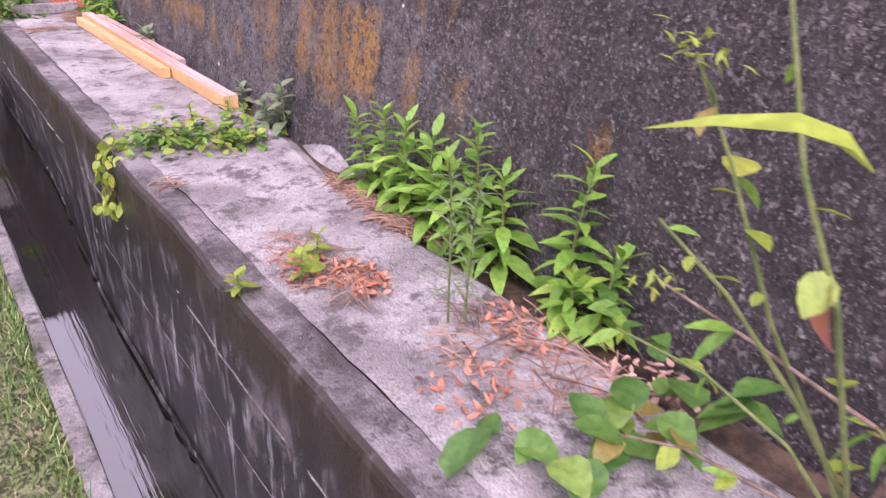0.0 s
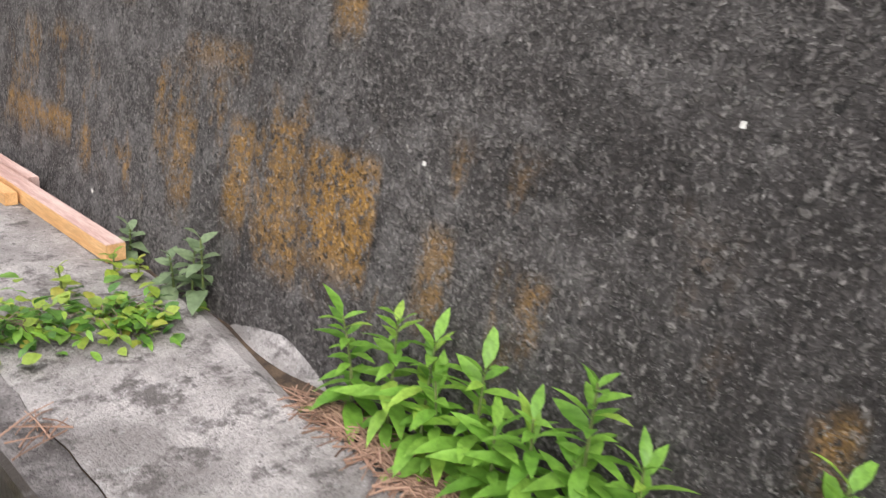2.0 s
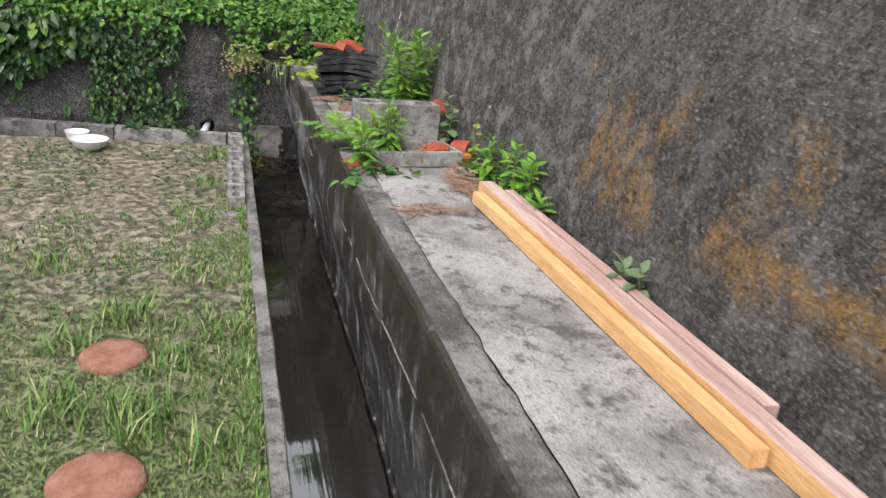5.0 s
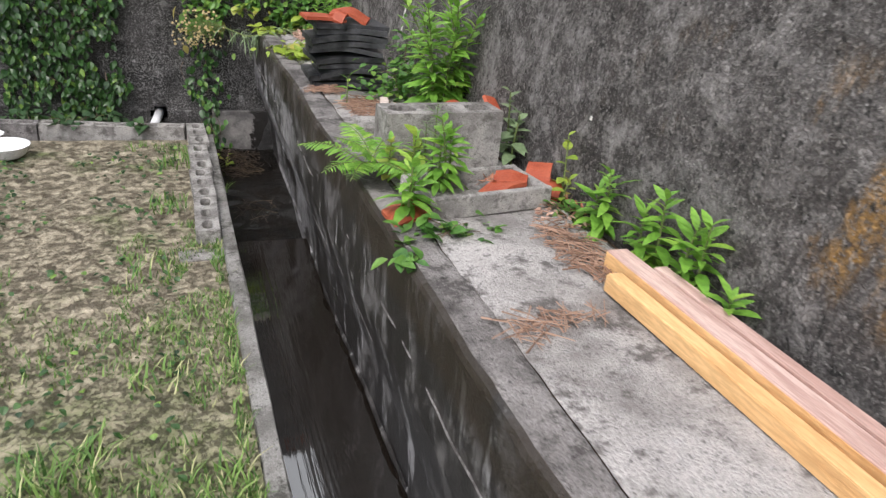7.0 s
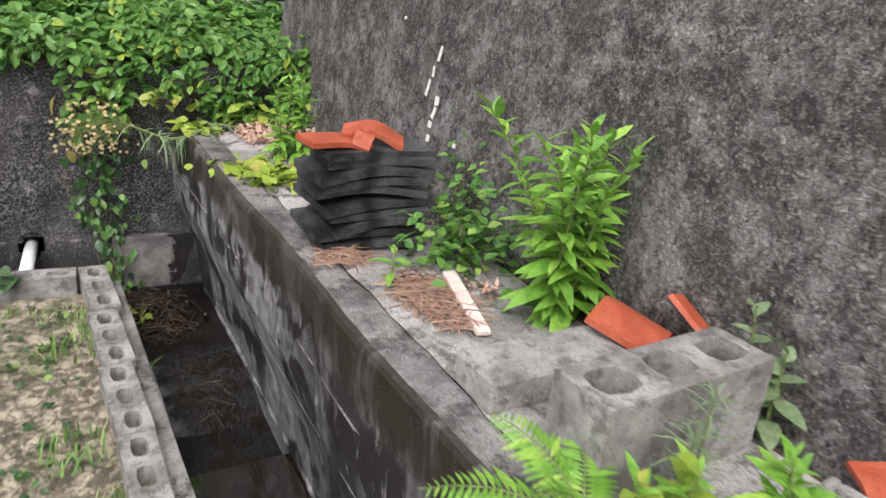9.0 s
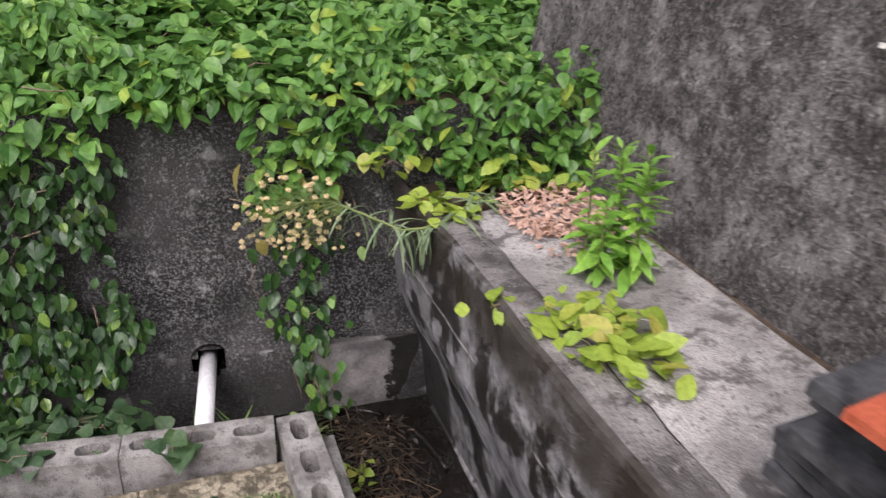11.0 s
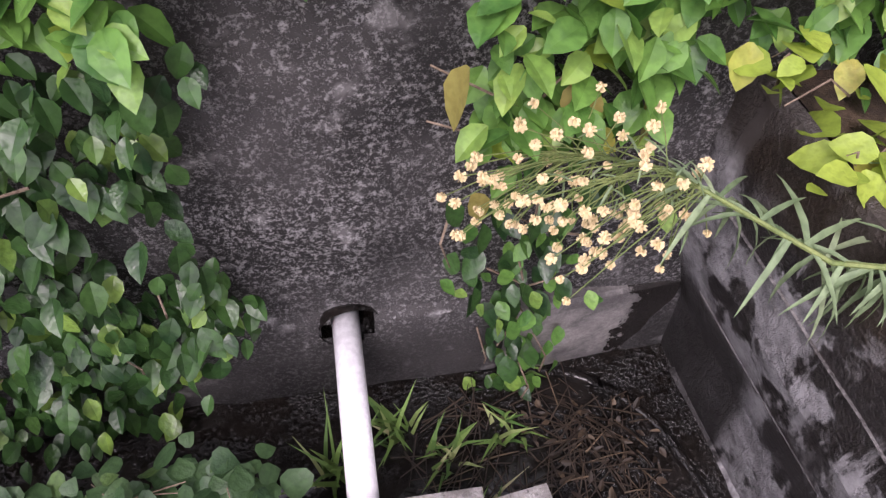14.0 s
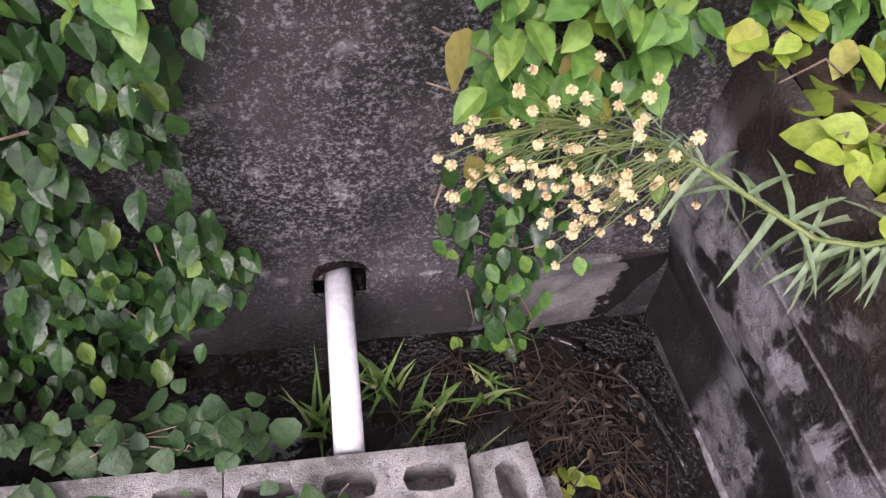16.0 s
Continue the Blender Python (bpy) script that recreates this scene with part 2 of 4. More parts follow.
SOIL = spotted("dark_soil", (0.05, 0.035, 0.025), (0.13, 0.09, 0.06), 0.95, 25, bump=0.01)
LAWN = lawn_material()
WEED = leaf_material("bright_weed_leaf", (0.12, 0.29, 0.036), (0.27, 0.49, 0.075), (0.38, 0.56, 0.09))
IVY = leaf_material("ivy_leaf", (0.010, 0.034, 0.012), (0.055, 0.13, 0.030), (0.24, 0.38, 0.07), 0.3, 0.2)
# brighter copy of the ivy green, with the sunlight put into its colour
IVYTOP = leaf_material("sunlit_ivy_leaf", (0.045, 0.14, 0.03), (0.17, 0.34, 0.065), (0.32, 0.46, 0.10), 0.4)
HEART = leaf_material("heart_leaf", (0.030, 0.072, 0.030), (0.070, 0.135, 0.048), (0.10, 0.17, 0.05), 0.5)
YELLOW = leaf_material("yellow_green_leaf", (0.24, 0.36, 0.05), (0.38, 0.48, 0.07), (0.42, 0.36, 0.08), 0.45)
OCHRE = leaf_material("turning_leaf", (0.36, 0.27, 0.07), (0.30, 0.28, 0.08), (0.6, 0.22, 0.04), 0.5)
GREY = leaf_material("grey_green_leaf", (0.15, 0.22, 0.11), (0.28, 0.37, 0.20), (0.32, 0.37, 0.23), 0.55)
STEM = spotted("green_stem", (0.12, 0.17, 0.05), (0.20, 0.24, 0.08), 0.7, 30)
TWIG = spotted("dry_twig", (0.13, 0.09, 0.065), (0.30, 0.23, 0.17), 0.85, 40)
GRASS = scatter_material("grass_blade", (0.06, 0.135, 0.03), (0.19, 0.30, 0.07), (0.42, 0.40, 0.22), 0.7)
LITTER = scatter_material("dry_litter", (0.20, 0.115, 0.08), (0.52, 0.34, 0.25), (0.11, 0.065, 0.045), 0.85)
REDLITTER = scatter_material("red_dry_leaf", (0.34, 0.12, 0.07), (0.52, 0.29, 0.19), (0.16, 0.085, 0.06), 0.8)
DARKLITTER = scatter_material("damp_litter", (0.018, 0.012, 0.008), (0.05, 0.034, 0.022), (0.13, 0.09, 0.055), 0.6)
PINKLITTER = scatter_material("pale_dry_leaf", (0.42, 0.26, 0.20), (0.60, 0.42, 0.34), (0.30, 0.16, 0.11), 0.85)
WOOD = spotted("orange_timber", (0.64, 0.36, 0.15), (0.78, 0.50, 0.24), 0.6, 6, stretch=(3, 0.4, 3))
WOODTOP = spotted("pinkish_weathered_timber", (0.48, 0.30, 0.26), (0.68, 0.50, 0.45), 0.7, 6, stretch=(4, 0.35, 4))
PALEWOOD = spotted("bleached_wood", (0.56, 0.44, 0.40), (0.74, 0.64, 0.59), 0.8, 12)
TILE = spotted("smoked_black_tile", (0.010, 0.011, 0.013), (0.085, 0.085, 0.092), 0.38, 9)
REDTILE = spotted("orange_clay_tile", (0.33, 0.062, 0.028), (0.44, 0.105, 0.052), 0.55, 14)
PAVER = spotted("red_paver", (0.25, 0.105, 0.07), (0.36, 0.18, 0.13), 0.85, 25)
PLASTIC = spotted("white_plastic", (0.74, 0.73, 0.76), (0.82, 0.81, 0.84), 0.35, 8, bump=0.0003)
PAINT = spotted("white_paint", (0.62, 0.60, 0.57), (0.8, 0.78, 0.75), 0.7, 60)
BLOOM = scatter_material("cream_flower_fluff", (0.60, 0.47, 0.26), (0.68, 0.56, 0.35), (0.48, 0.40, 0.20), 0.9)
WATER = bpy.data.materials.new("still_water")
WATER.use_nodes = True
wb = WATER.node_tree.nodes["Principled BSDF"]
wb.inputs["Base Color"].default_value = (0.012, 0.009, 0.007, 1)
wb.inputs["Roughness"].default_value = 0.03
wave = WATER.node_tree.nodes.new("ShaderNodeTexNoise")
wave.inputs["Scale"].default_value, wave.inputs["Detail"].default_value = 26, 3
ripple = WATER.node_tree.nodes.new("ShaderNodeBump")
ripple.inputs["Distance"].default_value, ripple.inputs["Strength"].default_value = 0.003, 0.35
WATER.node_tree.links.new(wave.outputs["Fac"], ripple.inputs["Height"])
WATER.node_tree.links.new(ripple.outputs[0], wb.inputs["Normal"])
wb.inputs["Specular IOR Level"].default_value = 1.0
wb.inputs["IOR"].default_value = 1.8


# ---- builders ----
class Geo:
    """Collects vertices and faces of one mesh."""

    def __init__(self):
        self.v, self.f = [], []

    def add(self, verts, faces, m=None):
        o = len(self.v)
        self.v += [tuple(m @ Vector(p)) if m else tuple(p) for p in verts]
        self.f += [tuple(i + o for i in q) for q in faces]
        return self

    def box(self, x0, x1, y0, y1, z0, z1, m=None, cut=0.0):
        if cut <= 0:
            v = [(x, y, z) for z in (z0, z1) for x, y in ((x0, y0), (x1, y0), (x1, y1), (x0, y1))]
            return self.add(v, [(3, 2, 1, 0), (4, 5, 6, 7), (0, 1, 5, 4), (1, 2, 6, 5), (2, 3, 7, 6), (3, 0, 4, 7)], m)
        c, v, f = cut, [], []
        for z, d in ((z0, 0), (z1 - c, 0), (z1, c)):
            v += [(x0 + c + d, y0 + d, z), (x1 - c - d, y0 + d, z), (x1 - d, y0 + c + d, z), (x1 - d, y1 - c - d, z),
                  (x1 - c - d, y1 - d, z), (x0 + c + d, y1 - d, z), (x0 + d, y1 - c - d, z), (x0 + d, y0 + c + d, z)]
        for k in (0, 8):
            f += [(k + i, k + (i + 1) % 8, k + 8 + (i + 1) % 8, k + 8 + i) for i in range(8)]
        f += [tuple(range(7, -1, -1)), tuple(range(16, 24))]
        return self.add(v, f, m)

    def tube(self, points, r0, r1=None, n=6):
        r1 = r0 if r1 is None else r1
        pts, rings = [Vector(p) for p in points], []
        o = len(self.v)
        for i, p in enumerate(pts):
            d = (pts[min(i + 1, len(pts) - 1)] - pts[max(i - 1, 0)]).normalized()
            a = d.orthogonal().normalized()
            b = d.cross(a)
            r = r0 + (r1 - r0) * i / max(1, len(pts) - 1)
            self.v += [tuple(p + r * (a * math.cos(6.2832 * k / n) + b * math.sin(6.2832 * k / n))) for k in range(n)]
        for i in range(len(pts) - 1):
            for k in range(n):
                self.f.append((o + i * n + k, o + i * n + (k + 1) % n, o + (i + 1) * n + (k + 1) % n, o + (i + 1) * n + k))
        e = o + (len(pts) - 1) * n
        self.f += [tuple(range(o + n - 1, o - 1, -1)), tuple(range(e, e + n))]
        return self

    def grid(self, nu, nv, fun):
        o = len(self.v)
        self.v += [tuple(fun(i / nu, j / nv)) for j in range(nv + 1) for i in range(nu + 1)]
        w = nu + 1
        self.f += [(o + j * w + i, o + j * w + i + 1, o + (j + 1) * w + i + 1, o + (j + 1) * w + i) for j in range(nv) for i in range(nu)]
        return self

    def mesh(self, name, material, smooth=False):
        me = bpy.data.meshes.new(name)
        me.from_pydata(self.v, [], self.f)
        me.materials.append(material)
        if smooth:
            me.polygons.foreach_set("use_smooth", [True] * len(me.polygons))
        me.update()
        return me


def part(name, geo, material, parent=None, label="", smooth=False):
    """Links a Geo, or a mesh made already, as one object under a thing."""
    ob = new(name, geo if isinstance(geo, bpy.types.Mesh) else geo.mesh(name, material, smooth))
    ob.parent = parent
    return tagged(ob, label=label)


def thing(name, label, category, m=None, group="", kind=""):
    ob = new(name)
    ob.empty_display_size = 0.1
    if m:
        ob.matrix_world = m
    return tagged(ob, label, category, group, kind)


def solid(name, geo, material, label, category, group="", kind="", smooth=False):
    return tagged(new(name, geo.mesh(name, material, smooth)), label, category, group, kind)


def rnd(a, b):
    return random.uniform(a, b)


def nz(x, y, z=0.0, s=1.0):
    return noise.noise(Vector((x * s, y * s, z * s)))


# leaf shapes, along +Y with the upper side to +Z: (station, half width) from base to tip
SHAPES = {"lance": ((0.0, 0.1), (0.25, 0.84), (0.5, 1.0), (0.78, 0.56)), "oval": ((0.0, 0.16), (0.2, 0.84), (0.45, 1.05), (0.76, 0.66)),
          "heart": ((-0.12, 0.6), (0.1, 1.1), (0.42, 1.02), (0.76, 0.5)), "blade": ((0.0, 0.7), (0.3, 1.0), (0.6, 0.8), (0.85, 0.4))}


def leaf_geo(shape, length, width, droop=0.25, fold=0.25, m=None, geo=None):
    v, f = [], []
    for s, w in SHAPES[shape]:
        z = -droop * length * s * s
        h = w * width / 2
        v += [(-h, s * length, z + fold * h), (0, s * length, z), (h, s * length, z + fold * h)]
    n = len(v)
    v.append((0, length, -droop * length))
    for k in range(0, n - 3, 3):
        f += [(k, k + 1, k + 4, k + 3), (k + 1, k + 2, k + 5, k + 4)]
    f += [(n - 3, n - 2, n), (n - 2, n - 1, n)]
    return (geo or Geo()).add(v, f, m)


def leaf_meshes(shape, material, sizes, droop=0.25, fold=0.25):
    return [leaf_geo(shape, l, w, droop * rnd(0.6, 1.4), fold).mesh("leaf", material, True) for l, w in sizes]


WEED_LEAVES = leaf_meshes("lance", WEED, [(0.06, 0.022), (0.085, 0.029), (0.105, 0.035)], 0.3)
FERN_LEAVES = leaf_meshes("lance", WEED, [(0.08, 0.015)], 0.2)
SOW_LEAVES = leaf_meshes("oval", GREY, [(0.07, 0.04), (0.09, 0.05)], 0.35)
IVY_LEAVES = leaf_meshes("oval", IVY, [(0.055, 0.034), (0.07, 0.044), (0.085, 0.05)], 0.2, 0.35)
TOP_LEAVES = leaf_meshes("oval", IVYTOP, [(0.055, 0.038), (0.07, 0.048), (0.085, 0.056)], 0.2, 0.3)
HEART_LEAVES = leaf_meshes("heart", HEART, [(0.055, 0.056), (0.07, 0.068)], 0.25, 0.2)
YELLOW_LEAVES = leaf_meshes("oval", YELLOW, [(0.045, 0.034), (0.065, 0.046), (0.08, 0.054)], 0.2, 0.2)
OCHRE_LEAVES = leaf_meshes("oval", OCHRE, [(0.09, 0.06)], 0.2, 0.2)
SPIKE_LEAVES = leaf_meshes("blade", GREY, [(0.09, 0.009), (0.12, 0.010)], 0.35, 0.5)


def put_leaf(parent, mesh, at, yaw, pitch, roll=0.0, size=1.0):
    ob = part("leaf", mesh, None, parent)
    ob.matrix_local = pose(*at, pitch, roll, yaw) @ Matrix.Scale(size, 4)
    return ob


def weed(x, y, z, height, label="leafy green weed rooted at the wall base", leaves=None, size=1.0, count=None, lean=(0, 0), group="leafy weeds"):
    """An upright weed with pointed leaves spiralling up one stem."""
    leaves = leaves or WEED_LEAVES
    t = thing("weed", label, "weed", pose(x, y, z), group)
    bend = (rnd(-0.1, 0.1) + lean[0], rnd(-0.1, 0.1) + lean[1])
    at = lambda s: (bend[0] * height * s * s, bend[1] * height * s * s, height * s)
    part("stem", Geo().tube([at(s / 5) for s in range(6)], 0.0045 * size, 0.002), STEM, t)
    n = count or int(16 + height * 62)
    for i in range(n):
        s = 0.12 + 0.88 * (i + 1) / n
        k = 1.15 - 0.5 * s if s < 0.9 else 0.62
        put_leaf(t, random.choice(leaves), at(s), i * 137.5 + rnd(-20, 20), (-5 + 62 * s ** 2.2) + rnd(-14, 14), rnd(-20, 20), size * k * rnd(0.8, 1.2))
    return t


def strew(name, geo_fun, spots, material, label, category):
    """Loose small stuff joined into one mesh: spots are (x, y, z, radius x, radius y, count)."""
    g = Geo()
    for x, y, z, rx, ry, n in spots:
        for _ in range(n):
            a, r = rnd(0, 6.28), math.sqrt(random.random())
            geo_fun(g, x + rx * r * math.cos(a), y + ry * r * math.sin(a), z)
    return solid(name, g, material, label, category, kind="stuff")


def dead_leaf(g, x, y, z):
    leaf_geo("oval", rnd(0.014, 0.032), rnd(0.008, 0.014), rnd(-0.6, 0.5), rnd(-0.4, 0.9), pose(x, y, z + rnd(0.004, 0.016), rnd(-25, 25), rnd(-25, 25), rnd(0, 360)), g)


def straw(g, x, y, z):
    l, a = rnd(0.04, 0.13), rnd(0, 6.28)
    d = Vector((math.cos(a), math.sin(a), rnd(-0.08, 0.08))) * l / 2
    p = Vector((x, y, z + rnd(0.005, 0.02)))
    g.tube([p - d, p + Vector((0, 0, rnd(0, 0.008))), p + d], rnd(0.0012, 0.0025), 0.001, 4)


# ---- large structure ----
LEDGE_Z = 0.60


def wall_x(y, z):
    """Face of the leaning retaining wall."""
    return 0.635 + 0.12 * (z - 0.6) - 0.075 * max(0.0, min(1.0, (y - 8.8) / 2.4))


def cope_out(y):
    return 0.012 * nz(y, 3.0, 0, 1.7) + 0.004 * nz(y, 0, 1, 9)


g = Geo().grid(8, 60, lambda u, v: (-40 + 80 * u, -40 + 100 * v, -1.2))
solid("ground", g, SOIL, "dark bare soil under the whole place", "ground", kind="structure")
g = Geo().grid(110, 190, lambda u, v: ((lambda x, y: (x, y, 0.012 * nz(x, y, 0, 1.4) + 0.010 * nz(x, y, 4, 6) - 0.004))(-0.345 - 14.0 * u ** 2.2, -4 + 15.96 * v)))
solid("lawn", g, LAWN, "patchy lawn with bare sandy soil and short grass", "lawn", kind="structure")
g = Geo()
prof = [(-0.345, -0.5), (-0.345, 0.005), (-0.338, 0.014), (-0.292, 0.014), (-0.285, 0.004), (-0.275, -0.5)]
g.grid(len(prof) - 1, 120, lambda u, v: (prof[round(u * 5)][0] + (0.005 * nz(v * 16, u * 9, 0, 3)), -4 + 16.0 * v, prof[round(u * 5)][1] + 0.004 * nz(v * 16, u * 3, 2, 5)))
solid("kerb", g, KERB, "narrow worn concrete kerb along the drain", "kerb", kind="structure")
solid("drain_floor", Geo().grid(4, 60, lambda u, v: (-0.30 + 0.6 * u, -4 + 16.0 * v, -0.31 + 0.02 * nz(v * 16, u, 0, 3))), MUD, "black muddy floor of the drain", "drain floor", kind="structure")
solid("water", Geo().grid(1, 1, lambda u, v: (-0.29 + 0.50 * u, -4 + 15.0 * v, -0.245)), WATER, "still dark water in the drain", "water", kind="structure")


def under(y):
    """How far the foot of the ledge is set back."""
    return 0.09 * min(1.0, max(0.0, (y - 6.8) / 1.6)) + 0.03 * min(1.0, max(0.0, y - 10.5))


ledge_prof = [(0.018, LEDGE_Z), (0.005, LEDGE_Z - 0.006), (0.0, LEDGE_Z - 0.02), (0.001, 0.42), (0.0, 0.27), (-0.002, 0.14), (-0.002, 0.0), (0.0, -0.25), (0.0, -0.5)]


def face_x(y, z):
    k = max(0.0, min(1.0, (0.28 - z) / 0.35))
    return under(y) * k + cope_out(y) * (1 if z > 0.28 else 0.5)


def face_point(u, v):
    y = -4 + 16.44 * v
    x, z = ledge_prof[round(u * 8)]
    return (x + face_x(y, z) + (0.003 * nz(y, z, 3, 3) if z < 0.5 else 0), y, z + (0.003 * nz(y, 2, 0, 8) if z > 0.5 else 0))


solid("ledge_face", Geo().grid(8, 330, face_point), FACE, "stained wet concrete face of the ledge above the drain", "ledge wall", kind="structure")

for z0, tall, kind_of in ((0.378, 0.004, COPE), (0.135, 0.006, COPE), (-0.215, 0.03, FACE)):
    def joint_point(u, v):
        y = -4 + 16.3 * v
        proud = (0.003 if nz(y, z0, 9, 2.3) + 0.6 * nz(y, z0, 1, 13) > -0.05 else -0.006) if 0.2 < u < 0.8 else -0.006
        return (face_x(y, z0) + 0.003 * nz(y, z0, 3, 3) - proud - (0.012 if tall > 0.02 else 0), y, z0 + tall * (u - 0.5) + 0.004 * nz(y, z0, 0, 3))

    solid("mortar_joint", Geo().grid(3, 320, joint_point), kind_of, "thin mortar line along the ledge face", "joint", kind="structure")


def seam(y):
    return 0.112 + 0.014 * nz(y, 7, 0, 2.5) + 0.012 * nz(y, 1, 3, 11) + 0.006 * nz(y, 4, 3, 40)


g = Geo().grid(6, 260, lambda u, v: ((lambda y: (0.018 + cope_out(y) + u * (seam(y) - 0.002 - 0.018 - cope_out(y)), y, LEDGE_Z + 0.003 * nz(u * 2, y, 0, 7) - (0.005 * (1 if y > 6.9 else 0.2) if u > 0.99 else 0)))(-4 + 16.1 * v)))
solid("ledge_coping", g, COPE, "rough grey concrete coping strip of the ledge", "coping", kind="structure")


def fill_edge(y):
    """Outer side of the ledge's slab, next to the wall; the strip is open soil near the start."""
    return wall_x(y, 0.6) - 0.01 - (0.075 + 0.02 * nz(y, 2, 2, 2)) * max(0.0, min(1.0, (6.15 - y) / 0.45))


g = Geo().grid(10, 260, lambda u, v: ((lambda y: (seam(y) + u * (fill_edge(y) - seam(y)), y, LEDGE_Z + 0.008 * nz(u, y, 5, 2.5) + 0.003 * nz(u * 4, y, 0, 9) - (0.03 if u > 0.99 else 0.004 * (1 if y > 6.9 else 0.2) if u < 0.01 else 0) + (0.006 if u > 0.55 and y < 6.3 else 0)))(-4 + 16.1 * v)))
solid("ledge_slab", g, LEDGE, "weathered pale concrete top of the ledge", "ledge", kind="structure")
g = Geo().grid(4, 100, lambda u, v: (0.05 + 0.62 * u, -4 + 16.6 * v, LEDGE_Z - 0.025 + 0.01 * nz(u * 3, v * 16, 0, 4)))
solid("ledge_soil", g, SOIL, "dark soil in the gap along the wall", "soil", kind="structure")
solid("ledge_end", Geo().box(0.26, 0.70, 12.05, 12.42, -0.5, 0.56, cut=0.01), COPE, "broken concrete end of the ledge", "ledge end", kind="structure")


g = Geo().grid(6, 24, lambda u, v: ((lambda y, k: (wall_x(y, 0.6) + 0.012 - 0.045 * k * (1 - u), y, LEDGE_Z - 0.03 + 0.075 * k * u + 0.006 * nz(y, u, 0, 9)))(5.66 + 0.48 * v, 0.25 + 0.75 * math.sin(math.pi * v))))
solid("mortar_fillet", g, LEDGE, "pale mortar smeared into the foot of the wall", "mortar", kind="structure", smooth=True)


def wall_point(u, v):
    y, z = -4 + 16.75 * u, 0.35 + 3.0 * v
    return (wall_x(y, z) + 0.008 * nz(y, z, 0, 1.5) + 0.005 * nz(y, z, 3, 14), y, z)


g = Geo().grid(360, 70, wall_point)
g.box(1.2, 1.3, -4, 12.75, 0.3, 3.3)
solid("wall_east", g, WALL, "tall dark leaning concrete retaining wall with orange lichen", "wall", kind="structure")
END_Y = 12.44


def end_y(x):
    """The end wall stands a little askew to the ledge."""
    return 12.43 - 0.11 * (max(x, -1.6) + 0.4)


def end_point(u, v):
    x, z = -5.0 + 5.7 * u, -0.5 + 1.32 * v
    d = 0.014 if z < 0.055 and x < -0.26 else 0.0
    return (x, end_y(x) + 0.03 * (z - 0.1) - d + 0.005 * nz(x, z, 0, 9) + 0.006 * nz(x, z, 5, 2), z)


HOLE = (-0.585, 0.025, 0.048)
g = Geo()
nu, nv = 285, 61
g.v = [end_point(i / nu, j / nv) for j in range(nv + 1) for i in range(nu + 1)]
for j in range(nv):
    for i in range(nu):
        x, z = -5.0 + 5.7 * (i + 0.5) / nu, -0.5 + 1.32 * (j + 0.5) / nv
        if math.hypot(x - HOLE[0], z - HOLE[1]) > HOLE[2]:
            w = nu + 1
            g.f.append((j * w + i, j * w + i + 1, (j + 1) * w + i + 1, (j + 1) * w + i))
g.box(-5.0, 0.7, END_Y + 0.34, END_Y + 0.40, -0.5, 0.5)
solid("wall_north", g, END, "dark speckled concrete end wall with a drain hole", "wall", kind="structure")
g = Geo()
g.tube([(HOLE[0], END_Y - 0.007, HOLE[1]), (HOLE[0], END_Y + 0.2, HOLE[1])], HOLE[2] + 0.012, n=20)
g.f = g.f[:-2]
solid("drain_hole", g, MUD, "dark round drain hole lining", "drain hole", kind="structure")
solid("end_slab", Geo().box(-0.27, 0.20, 12.375, 12.46, -0.5, 0.055, cut=0.008), SLAB, "pale concrete slab set under the end wall", "slab", kind="structure")
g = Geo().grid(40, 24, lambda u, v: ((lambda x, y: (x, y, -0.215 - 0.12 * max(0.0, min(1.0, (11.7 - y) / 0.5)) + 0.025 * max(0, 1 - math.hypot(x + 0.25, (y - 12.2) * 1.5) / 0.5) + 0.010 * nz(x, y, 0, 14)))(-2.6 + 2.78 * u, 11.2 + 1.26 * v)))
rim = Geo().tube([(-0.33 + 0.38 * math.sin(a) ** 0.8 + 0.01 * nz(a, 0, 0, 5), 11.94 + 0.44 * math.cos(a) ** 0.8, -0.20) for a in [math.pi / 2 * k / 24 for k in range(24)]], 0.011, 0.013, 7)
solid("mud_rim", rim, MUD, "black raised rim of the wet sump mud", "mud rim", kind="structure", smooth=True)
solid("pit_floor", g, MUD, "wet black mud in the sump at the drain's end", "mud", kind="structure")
g = Geo().box(-14, -0.30, 11.86, 11.99, -0.5, -0.06)
solid("lawn_edge", g, KERB, "buried concrete edge under the block border", "footing", kind="structure")
# slope above the end wall
def bank_rise(x):
    return 0.16 + 0.22 * max(0.0, min(1.0, (0.1 - x) / 0.9))



g = Geo().grid(60, 20, lambda u, v: ((lambda x, s: (x, END_Y + 0.13 + 1.2 * s, 0.76 + bank_rise(x) * s + 0.04 * nz(x, s, 0, 3)))(-5 + 6.2 * u, v)))
solid("bank", g, SOIL, "soil bank behind the end wall under the ivy", "bank", kind="structure")
solid("backdrop_hedge", Geo().box(-14, -5, 12.4, 12.9, -0.5, 1.4), END, "concrete wall continuing beside the lawn", "wall", kind="structure")
back = solid("wall_back", Geo().box(-14, 6, 13.68, 13.85, -0.5, 3.5), END, "grey block wall standing behind the ivy bank", "wall", kind="structure")
block_face = Geo().box(-0.193, 0.193, -0.012, 0.012, -0.093, 0.093, cut=0.004).mesh("block", BLOCK)
for row in range(6):
    for col in range(8):
        part("block", block_face, None, back).matrix_local = pose(-1.2 + 0.4 * col + 0.2 * (row % 2), 13.674, 0.72 + 0.2 * row)


